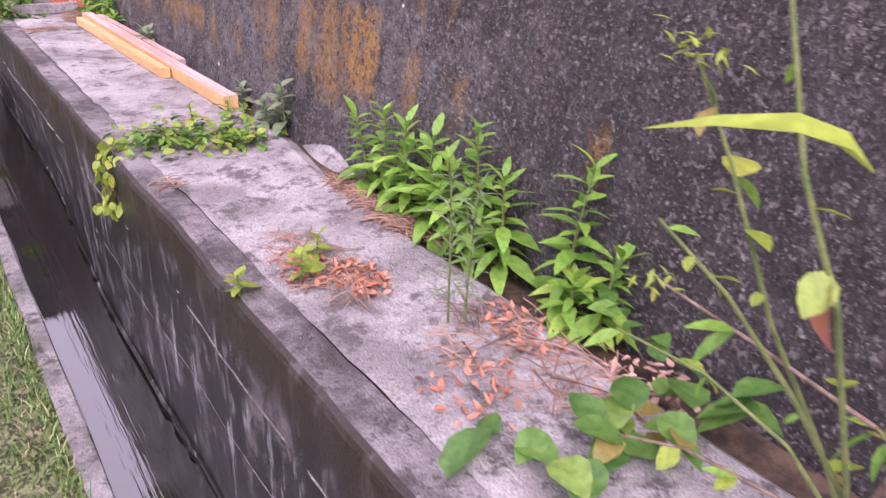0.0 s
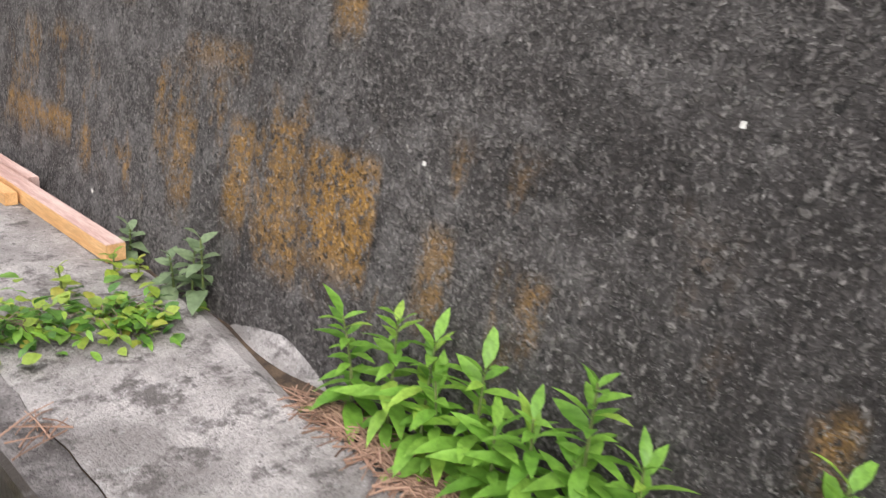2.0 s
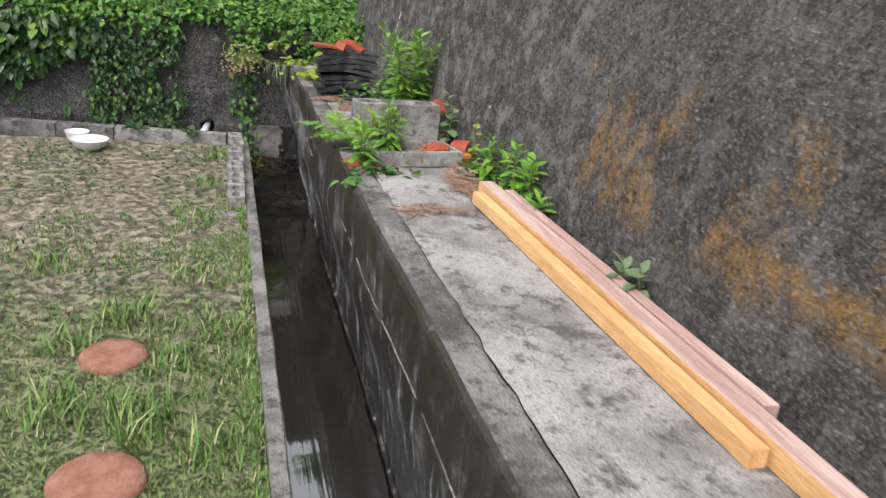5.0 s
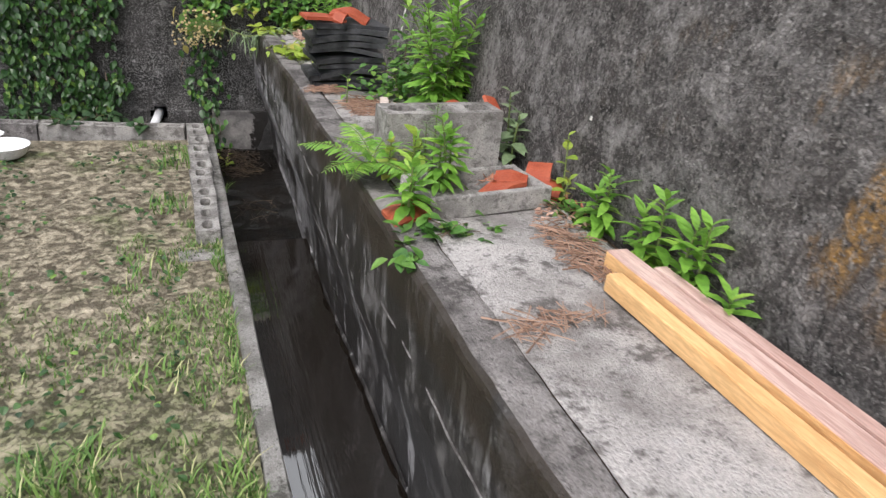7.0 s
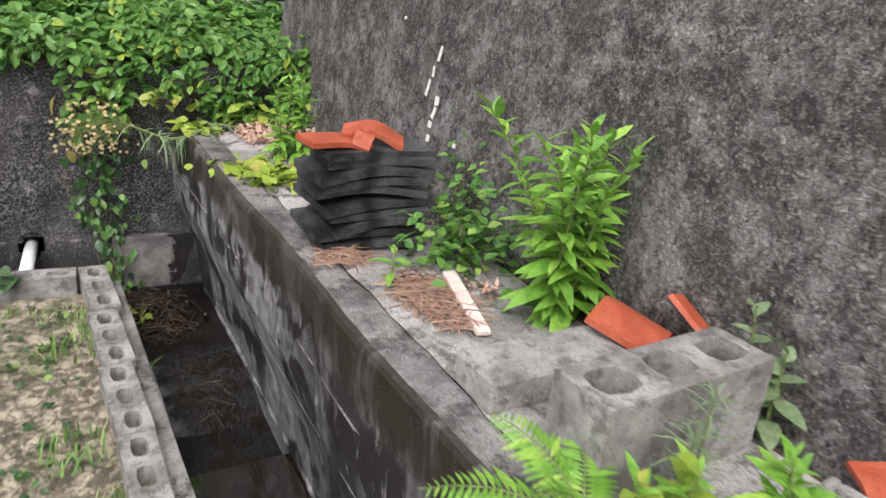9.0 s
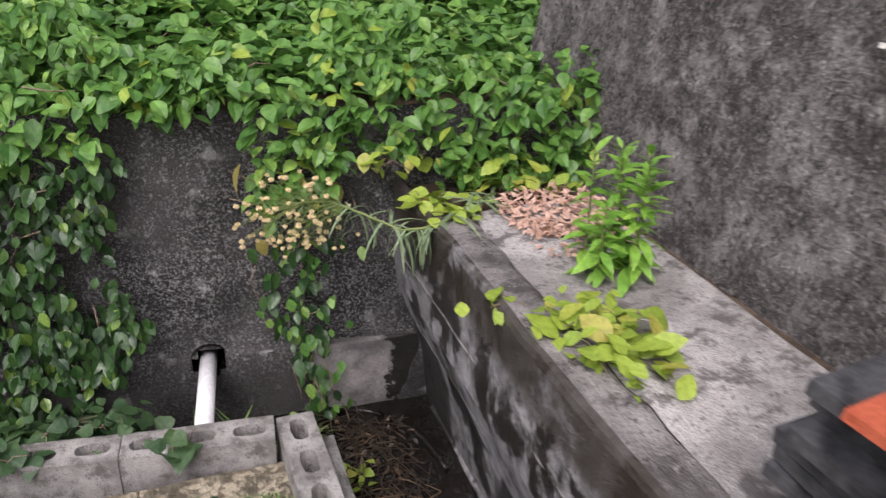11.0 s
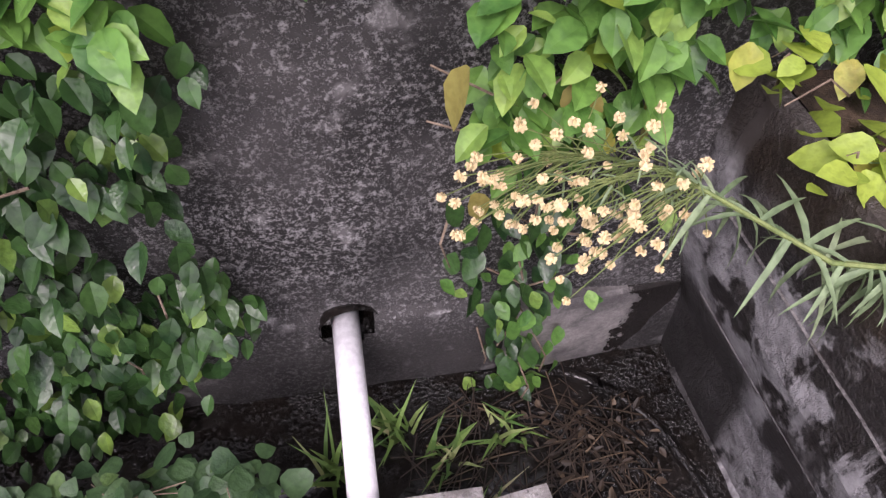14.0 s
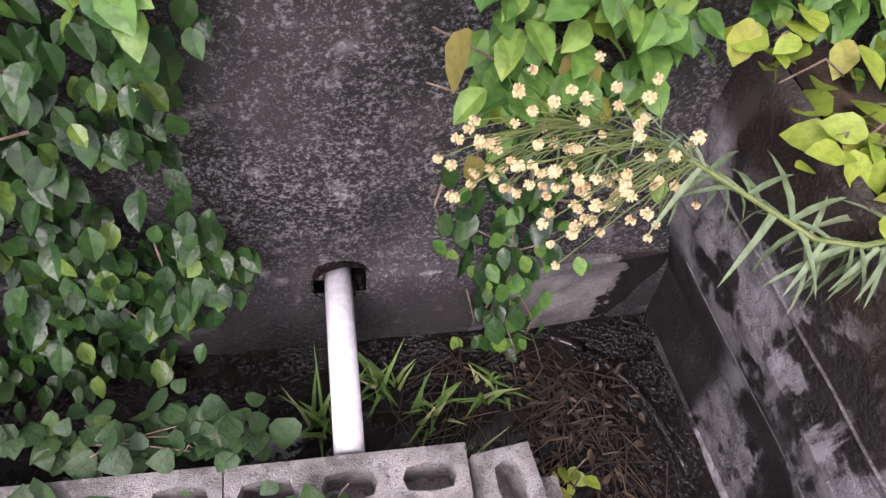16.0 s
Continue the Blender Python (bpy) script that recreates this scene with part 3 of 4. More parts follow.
# ---- things on the lawn ----
def hollow_block(name, m, label, group, length=0.39, depth=0.10, height=0.19, holes=3, material=None, fill=0.5):
    """A concrete block with real holes down through it."""
    g, pitch = Geo(), length / holes
    hx, hy = pitch / 2 - 0.020, depth / 2 - 0.026
    for k in range(holes):
        cx = -length / 2 + pitch * (k + 0.5)
        a, b = pitch / 2, depth / 2
        ring = [(a, 0), (a, b), (0, b), (-a, b), (-a, 0), (-a, -b), (0, -b), (a, -b)]
        hole = [(hx, 0), (hx * 0.82, hy * 0.78), (0, hy), (-hx * 0.82, hy * 0.78), (-hx, 0), (-hx * 0.82, -hy * 0.78), (0, -hy), (hx * 0.82, -hy * 0.78)]
        wob = lambda q: 0.0025 * nz(cx + q[0], q[1], m.translation.x + m.translation.y, 40)
        v = [(cx + x, y, height + wob((x, y))) for x, y in ring] + [(cx + x, y, height + wob((x, y))) for x, y in hole]
        v += [(cx + x, y, 0) for x, y in ring] + [(cx + x, y, height * fill) for x, y in hole]
        f = [(n, (n + 1) % 8, 8 + (n + 1) % 8, 8 + n) for n in range(8)] + [(8 + n, 8 + (n + 1) % 8, 24 + (n + 1) % 8, 24 + n) for n in range(8)] + [tuple(range(24, 32))]
        sides = [1, 2, 5, 6] + ([3, 4] if k == 0 else []) + ([7, 0] if k == holes - 1 else [])
        f += [(16 + n, 16 + (n + 1) % 8, (n + 1) % 8, n) for n in sides]
        g.add(v, f)
    bm = bmesh.new()
    bm.from_mesh(g.mesh("raw", material or BLOCK))
    bmesh.ops.remove_doubles(bm, verts=bm.verts, dist=0.0005)
    g = Geo()
    bm.verts.index_update()
    g.add([p.co for p in bm.verts], [tuple(p.index for p in q.verts) for q in bm.faces])
    bm.free()
    ob = solid(name, g, material or BLOCK, label, "concrete block", group)
    ob.matrix_world = m
    return ob


for k in range(4):
    hollow_block("concrete_block", pose(-0.640 - 0.394 * k, 12.045 + 0.046 * k, -0.13, 0, rnd(-1, 1), -6.5 + rnd(-1, 1)), "mossy hollow concrete block edging the lawn", "border blocks", material=BLOCK if k < 2 else COPE)
for k in range(4):
    hollow_block("concrete_block", pose(-0.385 - 0.004 * k, 11.855 - 0.396 * k, -0.13 + (0.01 if k == 0 else 0), rnd(-1, 1), 0, 90 + rnd(-1, 2)), "worn hollow concrete block along the kerb", "border blocks")
hollow_block("concrete_block", pose(-0.43, 10.42, -0.05, 90, 0, 4), "single concrete block lying at the border's end", "border blocks", 0.19, 0.10, 0.10, 2)
for k in range(7):
    g = Geo().box(-0.2, 0.2, -0.05, 0.05, 0, 0.21, cut=0.006)
    ob = solid("concrete_block", g, END, "dark solid concrete block at the lawn's back", "concrete block", "back blocks")
    ob.matrix_world = pose(-2.3 - 0.405 * k, 12.0, -0.09, rnd(-1, 1), rnd(-1, 1), rnd(-1, 1))


def bowl(x, y, r, h):
    g = Geo()
    prof = [(0.0, 0.004), (0.55, 0.004), (0.8, 0.3), (0.97, 0.95), (1.0, 1.0), (0.94, 0.97), (0.76, 0.36), (0.5, 0.12), (0.0, 0.1)]
    n = 24
    g.grid(n, len(prof) - 1, lambda u, v: (prof[round(v * 8)][0] * r * math.cos(6.28319 * u), prof[round(v * 8)][0] * r * math.sin(6.28319 * u), prof[round(v * 8)][1] * h))
    ob = solid("bowl", g, PLASTIC, "white plastic bowl standing on the bare lawn", "bowl", "bowls", smooth=True)
    ob.matrix_world = pose(x, y, 0.0)


bowl(-1.34, 11.68, 0.125, 0.07), bowl(-1.44, 11.84, 0.08, 0.08)


def paver(x, y, r, label):
    g = Geo()
    n = 40
    rr = lambda u: r * (1 + 0.06 * nz(math.cos(6.28 * u), math.sin(6.28 * u), x, 2))
    prof = [(0.0, 0.022), (0.7, 0.024), (0.93, 0.02), (1.0, 0.008), (1.0, -0.03)]
    g.grid(n, 4, lambda u, v: (prof[round(v * 4)][0] * rr(u % 1) * math.cos(6.28319 * u), prof[round(v * 4)][0] * rr(u % 1) * math.sin(6.28319 * u), prof[round(v * 4)][1]))
    ob = solid("stepping_stone", g, PAVER, label, "stepping stone", "stepping stones", smooth=True)
    ob.matrix_world = pose(x, y, 0.0)


for x, y, r in ((-0.84, 8.79, 0.115), (-0.80, 8.10, 0.13), (-0.92, 7.40, 0.13)):
    paver(x, y, r, "round reddish stepping stone sunk in the grass")


def grass_at(g, x, y, z, h, n, spread=0.012, width=0.004):
    for _ in range(n):
        a, lean = rnd(0, 6.28), rnd(0.2, 1.4)
        hh = h * rnd(0.5, 1.2)
        bx, by = x + rnd(-spread, spread), y + rnd(-spread, spread)
        dx, dy = math.cos(a), math.sin(a)
        w = width * rnd(0.6, 1.2)
        o = len(g.v)
        g.v += [(bx - dy * w, by + dx * w, z), (bx + dy * w, by - dx * w, z), (bx + dx * lean * hh * 0.35 - dy * w * 0.7, by + dy * lean * hh * 0.35 + dx * w * 0.7, z + hh * 0.6),
                (bx + dx * lean * hh * 0.35 + dy * w * 0.7, by + dy * lean * hh * 0.35 - dx * w * 0.7, z + hh * 0.6), (bx + dx * lean * hh, by + dy * lean * hh, z + hh)]
        g.f += [(o, o + 1, o + 3, o + 2), (o + 2, o + 3, o + 4)]


g = Geo()
for _ in range(30000):
    y = 4.0 + 7.85 * random.random()
    x = -0.36 - 2.6 * random.random() ** 1.6
    bare = max(0.0, min(1.0, (y - 8.3) / 2.4))
    if nz(x, y, 2, 1.8) + 0.55 * nz(x, y, 7, 6) > -0.45 + 0.74 * bare:
        grass_at(g, x, y, -0.004, rnd(0.012, 0.034), 2, 0.012, 0.0028)
for x, y, h, n in ((-0.83, 9.1, 0.12, 90), (-0.72, 8.35, 0.15, 90), (-0.95, 8.45, 0.13, 70), (-0.5, 8.2, 0.10, 60), (-0.45, 9.0, 0.08, 60), (-1.2, 9.6, 0.10, 50), (-0.55, 10.9, 0.09, 50), (-0.5, 11.5, 0.09, 60), (-0.62, 10.2, 0.08, 40), (-1.0, 8.9, 0.1, 60), (-0.66, 8.75, 0.07, 80), (-0.5, 7.7, 0.09, 90), (-0.75, 7.8, 0.09, 90), (-0.6, 9.5, 0.06, 60)):
    grass_at(g, x, y, 0, h * 0.7, n, 0.09, 0.0042)
for k in range(240):
    grass_at(g, -0.355 - rnd(0, 0.03), 3.5 + 7.0 * random.random(), 0, rnd(0.02, 0.05), 5, 0.02, 0.003)
solid("grass", g, GRASS, "short patchy green grass of the lawn", "grass", kind="stuff")
g = Geo()
for _ in range(3200):
    y = 9.0 + 2.85 * random.random()
    x = -0.5 - 2.4 * random.random()
    if nz(x, y, 9, 2.6) + 0.6 * nz(x, y, 3, 9) > 0.06 or (x > -0.62 and random.random() < 0.5):
        leaf_geo("oval", rnd(0.015, 0.035), rnd(0.012, 0.025), 0.3, 0.2, pose(x, y, rnd(0.008, 0.03), rnd(-20, 40), rnd(-20, 20), rnd(0, 360)), g)
solid("lawn_weeds", g, IVY, "low broad-leaved weeds spread over the bare soil", "weeds", kind="stuff")


# ---- things on the ledge ----
def plank(name, x0, y0, x1, y1, z, width, thick, label, side=WOOD, top=WOODTOP):
    """A sawn board from one end to the other; the top is weathered."""
    d = math.hypot(x1 - x0, y1 - y0)
    t = thing(name, label, "plank", pose((x0 + x1) / 2, (y0 + y1) / 2, z, 0, 0, -math.degrees(math.atan2(x1 - x0, y1 - y0))), "planks")
    part("board", Geo().box(-width / 2, width / 2, -d / 2, d / 2, 0.002, thick - 0.004), side, t)
    part("weathered_top", Geo().box(-width / 2 + 0.001, width / 2 - 0.001, -d / 2 + 0.001, d / 2 - 0.001, thick - 0.004, thick, cut=0.0015), top, t, "pinkish weathered upper side")


plank("plank", 0.552, 6.585, 0.500, 8.885, 0.602, 0.058, 0.058, "long orange timber with a pinkish weathered top")
plank("plank", 0.480, 7.215, 0.438, 8.79, 0.602, 0.040, 0.046, "thin orange timber strip against the longer one", WOOD, WOOD)
plank("plank", 0.592, 7.33, 0.556, 8.78, 0.602, 0.036, 0.058, "weathered timber lying between plank and wall", WOODTOP, WOODTOP)


def trough(m):
    g = Geo()
    L, D, H, w = 0.40, 0.21, 0.064, 0.020
    g.box(-L / 2, L / 2, -D / 2, D / 2, 0, 0.022, cut=0.004)
    for a in (-1, 1):
        g.box(-L / 2, L / 2, a * D / 2 - (w if a > 0 else 0), a * D / 2 + (w if a < 0 else 0), 0.018, H, cut=0.005)
        g.box(a * L / 2 - (w if a > 0 else 0), a * L / 2 + (w if a < 0 else 0), -D / 2 + w - 0.002, D / 2 - w + 0.002, 0.018, H - 0.004, cut=0.004)
    ob = solid("trough", g, BLOCK, "grey concrete trough holding weeds and tile shards", "trough")
    ob.matrix_world = m


trough(pose(0.318, 9.37, LEDGE_Z + 0.004, 0, 0, 9))
hollow_block("concrete_block", pose(0.312, 9.72, LEDGE_Z, 0, 0, 3), "hollow concrete block standing across the ledge", "", 0.40, 0.13, 0.19, fill=0.3)
solid("concrete_block", Geo().box(0.11, 0.48, 9.93, 10.07, LEDGE_Z, 0.665, cut=0.006), BLOCK, "flat broken concrete block lying on the ledge", "concrete block").matrix_world = pose(0.0, 0, 0.002, 0, 0, 0)


def roof_tile(name, m, material, label, category, group, w=0.30, d=0.25, wave=0.035, thick=0.016):
    """A pantile: one long S across its width."""
    g = Geo()
    sec = lambda u: wave * (math.sin(u * 5.2 - 0.9) * 0.5 + 0.3 * u)
    n = 14
    g.grid(n, 1, lambda u, v: ((u - 0.5) * w, (v - 0.5) * d, sec(u) + thick))
    g.grid(n, 1, lambda u, v: ((0.5 - u) * w, (v - 0.5) * d, sec(1 - u)))
    for v in (0, 1):
        g.grid(n, 1, lambda u, k: ((u - 0.5) * w if v == 0 else (0.5 - u) * w, (v - 0.5) * d, (sec(u) if v == 0 else sec(1 - u)) + thick * k))
    for u in (0, 1):
        g.grid(1, 1, lambda s, k: ((u - 0.5) * w, ((0.5 - s) if u == 0 else (s - 0.5)) * d, sec(u) + thick * k))
    ob = solid(name, g, material, label, category, group)
    ob.matrix_world = m


for k in range(10):
    roof_tile("roof_tile", pose(0.245 + rnd(-0.014, 0.014), 10.83 + rnd(-0.014, 0.014), LEDGE_Z + 0.010 + 0.028 * k, rnd(-3, 3), rnd(-3, 3), rnd(-9, 9)), TILE,
              "black smoked clay roof tile in a stack", "roof tile", "stacked roof tiles", 0.33 + rnd(-0.035, 0.02), 0.20 + rnd(-0.02, 0.03), 0.020 if k in (2, 5, 7) else rnd(0.002, 0.012), rnd(0.016, 0.025))
roof_tile("roof_tile", pose(0.13, 10.80, 0.892, 2, 4, 8), REDTILE, "flat orange clay tile piece on the stack", "roof tile", "orange tiles", 0.18, 0.10, 0.004, 0.014)
roof_tile("roof_tile", pose(0.25, 10.82, 0.900, 8, 10, -24), REDTILE, "curved orange clay tile shard on the stack", "roof tile", "orange tiles", 0.17, 0.09, 0.030, 0.014)
roof_tile("roof_tile", pose(0.20, 10.77, 0.905, 18, -22, 50), REDTILE, "small upturned orange shard on the stack", "tile shard", "orange tiles", 0.07, 0.05, 0.022, 0.012)
roof_tile("roof_tile", pose(0.52, 10.01, 0.675, 14, 8, 30), REDTILE, "curved orange roof tile leaning on the blocks", "roof tile", "orange tiles", 0.18, 0.16, 0.03, 0.014)
roof_tile("roof_tile", pose(0.60, 9.93, 0.72, 30, 40, 20), REDTILE, "orange roof tile shard by the wall", "roof tile", "orange tiles", 0.10, 0.10, 0.02, 0.012)
for x, y, z, w, a in ((0.40, 9.36, 0.640, 0.12, 20), (0.44, 9.40, 0.650, 0.10, -30), (0.56, 9.45, 0.65, 0.11, 60), (0.08, 9.27, 0.61, 0.12, 10), (0.57, 9.38, 0.625, 0.10, 50)):
    roof_tile("roof_tile", pose(x, y, z, rnd(-15, 15), rnd(-15, 15), a), REDTILE, "broken orange tile shard", "tile shard", "tile shards", w, w * 0.7, 0.012, 0.012)
solid("wood_scrap", Geo().box(-0.018, 0.018, -0.15, 0.15, 0, 0.012, cut=0.003), PALEWOOD, "bleached splintered wood scrap on dry straw", "wood scrap").matrix_world = pose(0.30, 10.34, LEDGE_Z + 0.012, 3, 0, -14)

# pipe
t = thing("drain_pipe", "white plastic drain pipe reaching out of the end wall", "pipe", pose(0, 0, 0))
g = Geo().tube([(HOLE[0] + 0.006, END_Y + 0.12, 0.018), (HOLE[0] - 0.045, 12.108, 0.016)], 0.0265, n=18)
part("tube", g, PLASTIC, t, smooth=True)

# white paint dashes on the wall
for y, z, h, w, r in ((11.12, 1.090, 0.050, 0.016, 8), (11.14, 1.030, 0.035, 0.012, -10), (11.155, 0.975, 0.055, 0.014, 6), (11.085, 0.945, 0.030, 0.026, -6), (11.09, 0.905, 0.040, 0.018, 15), (11.10, 0.865, 0.020, 0.022, 5), (11.095, 0.82, 0.022, 0.020, 0), (10.935, 0.835, 0.014, 0.018, 0), (11.40, 1.17, 0.010, 0.016, 0), (9.33, 0.864, 0.012, 0.01, 0), (6.94, 0.709, 0.008, 0.014, 30), (5.525, 1.14, 0.008, 0.008, 0), (4.96, 1.33, 0.010, 0.008, 0)):
    g = Geo().box(-0.001, 0.001, -w / 2, w / 2, -h / 2, h / 2)
    solid("paint_mark", g, PAINT, "white paint daub on the dark wall", "paint mark", "paint marks").matrix_world = pose(wall_x(y, z) - 0.012, y, z, r, 8, 0)

# ---- plants on the ledge ----
for x, y, h in ((0.60, 5.58, 0.24), (0.60, 5.47, 0.29), (0.59, 5.37, 0.27), (0.58, 5.32, 0.22), (0.60, 5.25, 0.26), (0.57, 5.18, 0.20), (0.59, 5.12, 0.26), (0.60, 5.03, 0.36), (0.56, 5.02, 0.22), (0.60, 4.93, 0.26), (0.60, 4.71, 0.36), (0.60, 4.60, 0.20), (0.57, 4.66, 0.12)):
    weed(x, y, LEDGE_Z - 0.02, h, "bright green leafy weed at the foot of the wall", size=1.1)
for k in range(10):
    weed(0.53 + rnd(-0.08, 0.06), 10.24 + rnd(-0.08, 0.08), LEDGE_Z - 0.02, rnd(0.36, 0.56), "tall bright weed clump beside the roof tiles", lean=(rnd(-0.35, 0.1), rnd(-0.3, 0.3)), size=1.1)
for x, y, h in ((0.60, 8.58, 0.10), (0.61, 8.71, 0.22), (0.60, 8.76, 0.18), (0.60, 8.86, 0.22), (0.59, 8.92, 0.16), (0.59, 9.09, 0.20), (0.58, 9.13, 0.14)):
    weed(x, y, LEDGE_Z - 0.02, h, "low green weed behind the planks", lean=(0.0, 0))
for x, y, h in ((0.23, 9.40, 0.22), (0.25, 9.42, 0.18), (0.21, 9.41, 0.15), (0.07, 9.24, 0.15), (0.09, 9.28, 0.10)):
    weed(x, y, LEDGE_Z + 0.02, h, "bright green weed growing in and by the trough", size=0.9)
for k in range(6):
    weed(0.29 + rnd(-0.07, 0.07), 11.70 + rnd(-0.06, 0.06), LEDGE_Z - 0.02, rnd(0.20, 0.34), "feathery green weed near the ledge's end", size=0.85)
for x, y, h in ((0.10, 9.55, 0.13), (0.16, 9.52, 0.16), (0.19, 9.55, 0.12)):
    weed(x, y, LEDGE_Z, h, "yellow-green leafy weed before the hollow block", YELLOW_LEAVES + WEED_LEAVES, 0.85, group="seedlings")
weed(0.18, 10.50, LEDGE_Z, 0.11, "small yellow-green seedling among straw", size=0.8, count=8)
for x, y, h in ((0.61, 6.20, 0.20), (0.58, 6.30, 0.12), (0.60, 6.24, 0.15), (0.58, 9.75, 0.24), (0.57, 9.68, 0.18), (0.59, 9.72, 0.14), (0.61, 6.62, 0.09), (0.61, 7.90, 0.12), (0.60, 7.97, 0.10)):
    weed(x, y, LEDGE_Z - 0.01, h, "broad-leaved pale green sow thistle by the wall", SOW_LEAVES, 0.95, 12, group="thistles")
for x, y, h in ((0.16, 5.12, 0.08), (0.24, 5.20, 0.07), (0.02, 5.14, 0.05), (0.34, 6.42, 0.09), (0.50, 6.48, 0.07), (0.55, 6.44, 0.06), (0.60, 9.36, 0.20), (0.57, 9.30, 0.09)):
    weed(x, y, LEDGE_Z, h, "thin young weed in a crack of the concrete", YELLOW_LEAVES, 0.8, 8, group="seedlings")


def wispy(x, y, height):
    """A thin, pale weed with needle leaves, ahead of the leafy ones."""
    t = thing("wispy_weed", "wispy grey-green weed with needle leaves", "weed", pose(x, y, LEDGE_Z), "wispy weeds")
    b = rnd(-0.1, 0.1)
    part("stem", Geo().tube([(b * s * s * height, 0, height * s) for s in (0, 0.4, 0.7, 1)], 0.003, 0.001, 5), STEM, t)
    for i in range(46):
        s = 0.15 + 0.85 * i / 46
        put_leaf(t, random.choice(SPIKE_LEAVES), (b * s * s * height, 0, height * s), i * 137.5, rnd(15, 60), 0, rnd(0.35, 0.6))


for x, y, h in ((0.35, 4.80, 0.34), (0.38, 4.78, 0.32), (0.25, 9.58, 0.24), (0.22, 9.57, 0.18)):
    wispy(x, y, h)


def creeper(name, spots, leaves, label, group="", stems=4, size=(0.5, 1.0)):
    """Trailing leaves over a surface: spots are (centre, spread, count, facing pitch)."""
    t = thing(name, label, "creeper", pose(0, 0, 0), group)
    g = Geo()
    for c, s, n, pitch in spots:
        for _ in range(stems):
            p = Vector(c) + Vector((rnd(-s[0], s[0]), rnd(-s[1], s[1]), 0)) * 0.6
            q = Vector(c) + Vector((rnd(-s[0], s[0]), rnd(-s[1], s[1]), rnd(0, s[2])))
            g.tube([p, (p + q) / 2 + Vector((0, 0, s[2] * 0.4)), q], 0.002, 0.001, 4)
        for _ in range(n):
            put_leaf(t, random.choice(leaves), (c[0] + random.gauss(0, s[0] * 0.5), c[1] + random.gauss(0, s[1] * 0.5), c[2] + abs(random.gauss(0, s[2] * 0.5))), rnd(0, 360), pitch + rnd(-35, 35), rnd(-30, 30), rnd(*size))
    tagged(part("stem", g, TWIG, t), kind="stuff")
    return t


creeper("creeping_vine", [((0.20, 6.27, LEDGE_Z + 0.01), (0.15, 0.14, 0.06), 200, 10), ((0.40, 6.18, LEDGE_Z + 0.01), (0.13, 0.12, 0.06), 170, 10)], YELLOW_LEAVES[:1] + WEED_LEAVES[:1] + TOP_LEAVES[:1], "low creeping vine spread over the concrete ledge", stems=14, size=(0.45, 0.95))
creeper("hanging_vine", [((0.02, 6.28, 0.58), (0.05, 0.07, 0.05), 40, -40), ((-0.02, 6.24, 0.40), (0.03, 0.05, 0.18), 55, -70)], YELLOW_LEAVES[:1], "pale vine hanging over the ledge's edge")
creeper("vine_clump", [((0.44, 10.57, LEDGE_Z), (0.15, 0.15, 0.18), 330, 15), ((0.50, 10.75, LEDGE_Z), (0.06, 0.14, 0.26), 150, 15)], TOP_LEAVES[:1], "dense bright vine clump beside the tile stack", size=(0.4, 0.75))
creeper("ivy_trail", [((0.14, 9.15, LEDGE_Z), (0.13, 0.06, 0.03), 55, 10), ((0.02, 9.03, 0.595), (0.04, 0.06, 0.02), 18, 0), ((0.56, 9.24, LEDGE_Z), (0.05, 0.08, 0.05), 24, 10)], TOP_LEAVES[:1], "ivy trailing below the trough over the coping")
creeper("vine_tuft", [((0.34, 12.26, 0.59), (0.20, 0.12, 0.07), 90, 10), ((0.15, 11.42, LEDGE_Z), (0.10, 0.15, 0.05), 110, 20), ((0.02, 11.64, 0.58), (0.05, 0.04, 0.03), 10, 0)], YELLOW_LEAVES, "yellowish low weeds on the far coping")


def fern(x, y, z, yaw, length, tilt):
    t = thing("fern", "light green fern frond arching over the coping", "fern", pose(x, y, z, tilt, 0, yaw), "ferns")
    pts = [(0, length * s, length * (0.55 * s - 0.55 * s * s)) for s in (0, 0.2, 0.4, 0.6, 0.8, 1.0)]
    part("stem", Geo().tube(pts, 0.0025, 0.001, 5), STEM, t)
    for i in range(17):
        s = 0.2 + 0.78 * i / 17
        k = 0.75 * math.sin(math.pi * (0.15 + 0.8 * s))
        for sgn in (-1, 1):
            put_leaf(t, FERN_LEAVES[0], (0, length * s, length * (0.55 * s - 0.55 * s * s)), sgn * -72, rnd(-14, 5), 0, k * rnd(0.9, 1.1))


for yaw, l, tilt in ((60, 0.24, 10), (110, 0.20, 5), (20, 0.22, 25), (-35, 0.18, 20), (150, 0.22, 5), (85, 0.18, 35), (-150, 0.20, 10)):
    fern(0.06 + rnd(-0.03, 0.03), 9.60 + rnd(-0.03, 0.03), LEDGE_Z + 0.03, yaw, l, tilt)


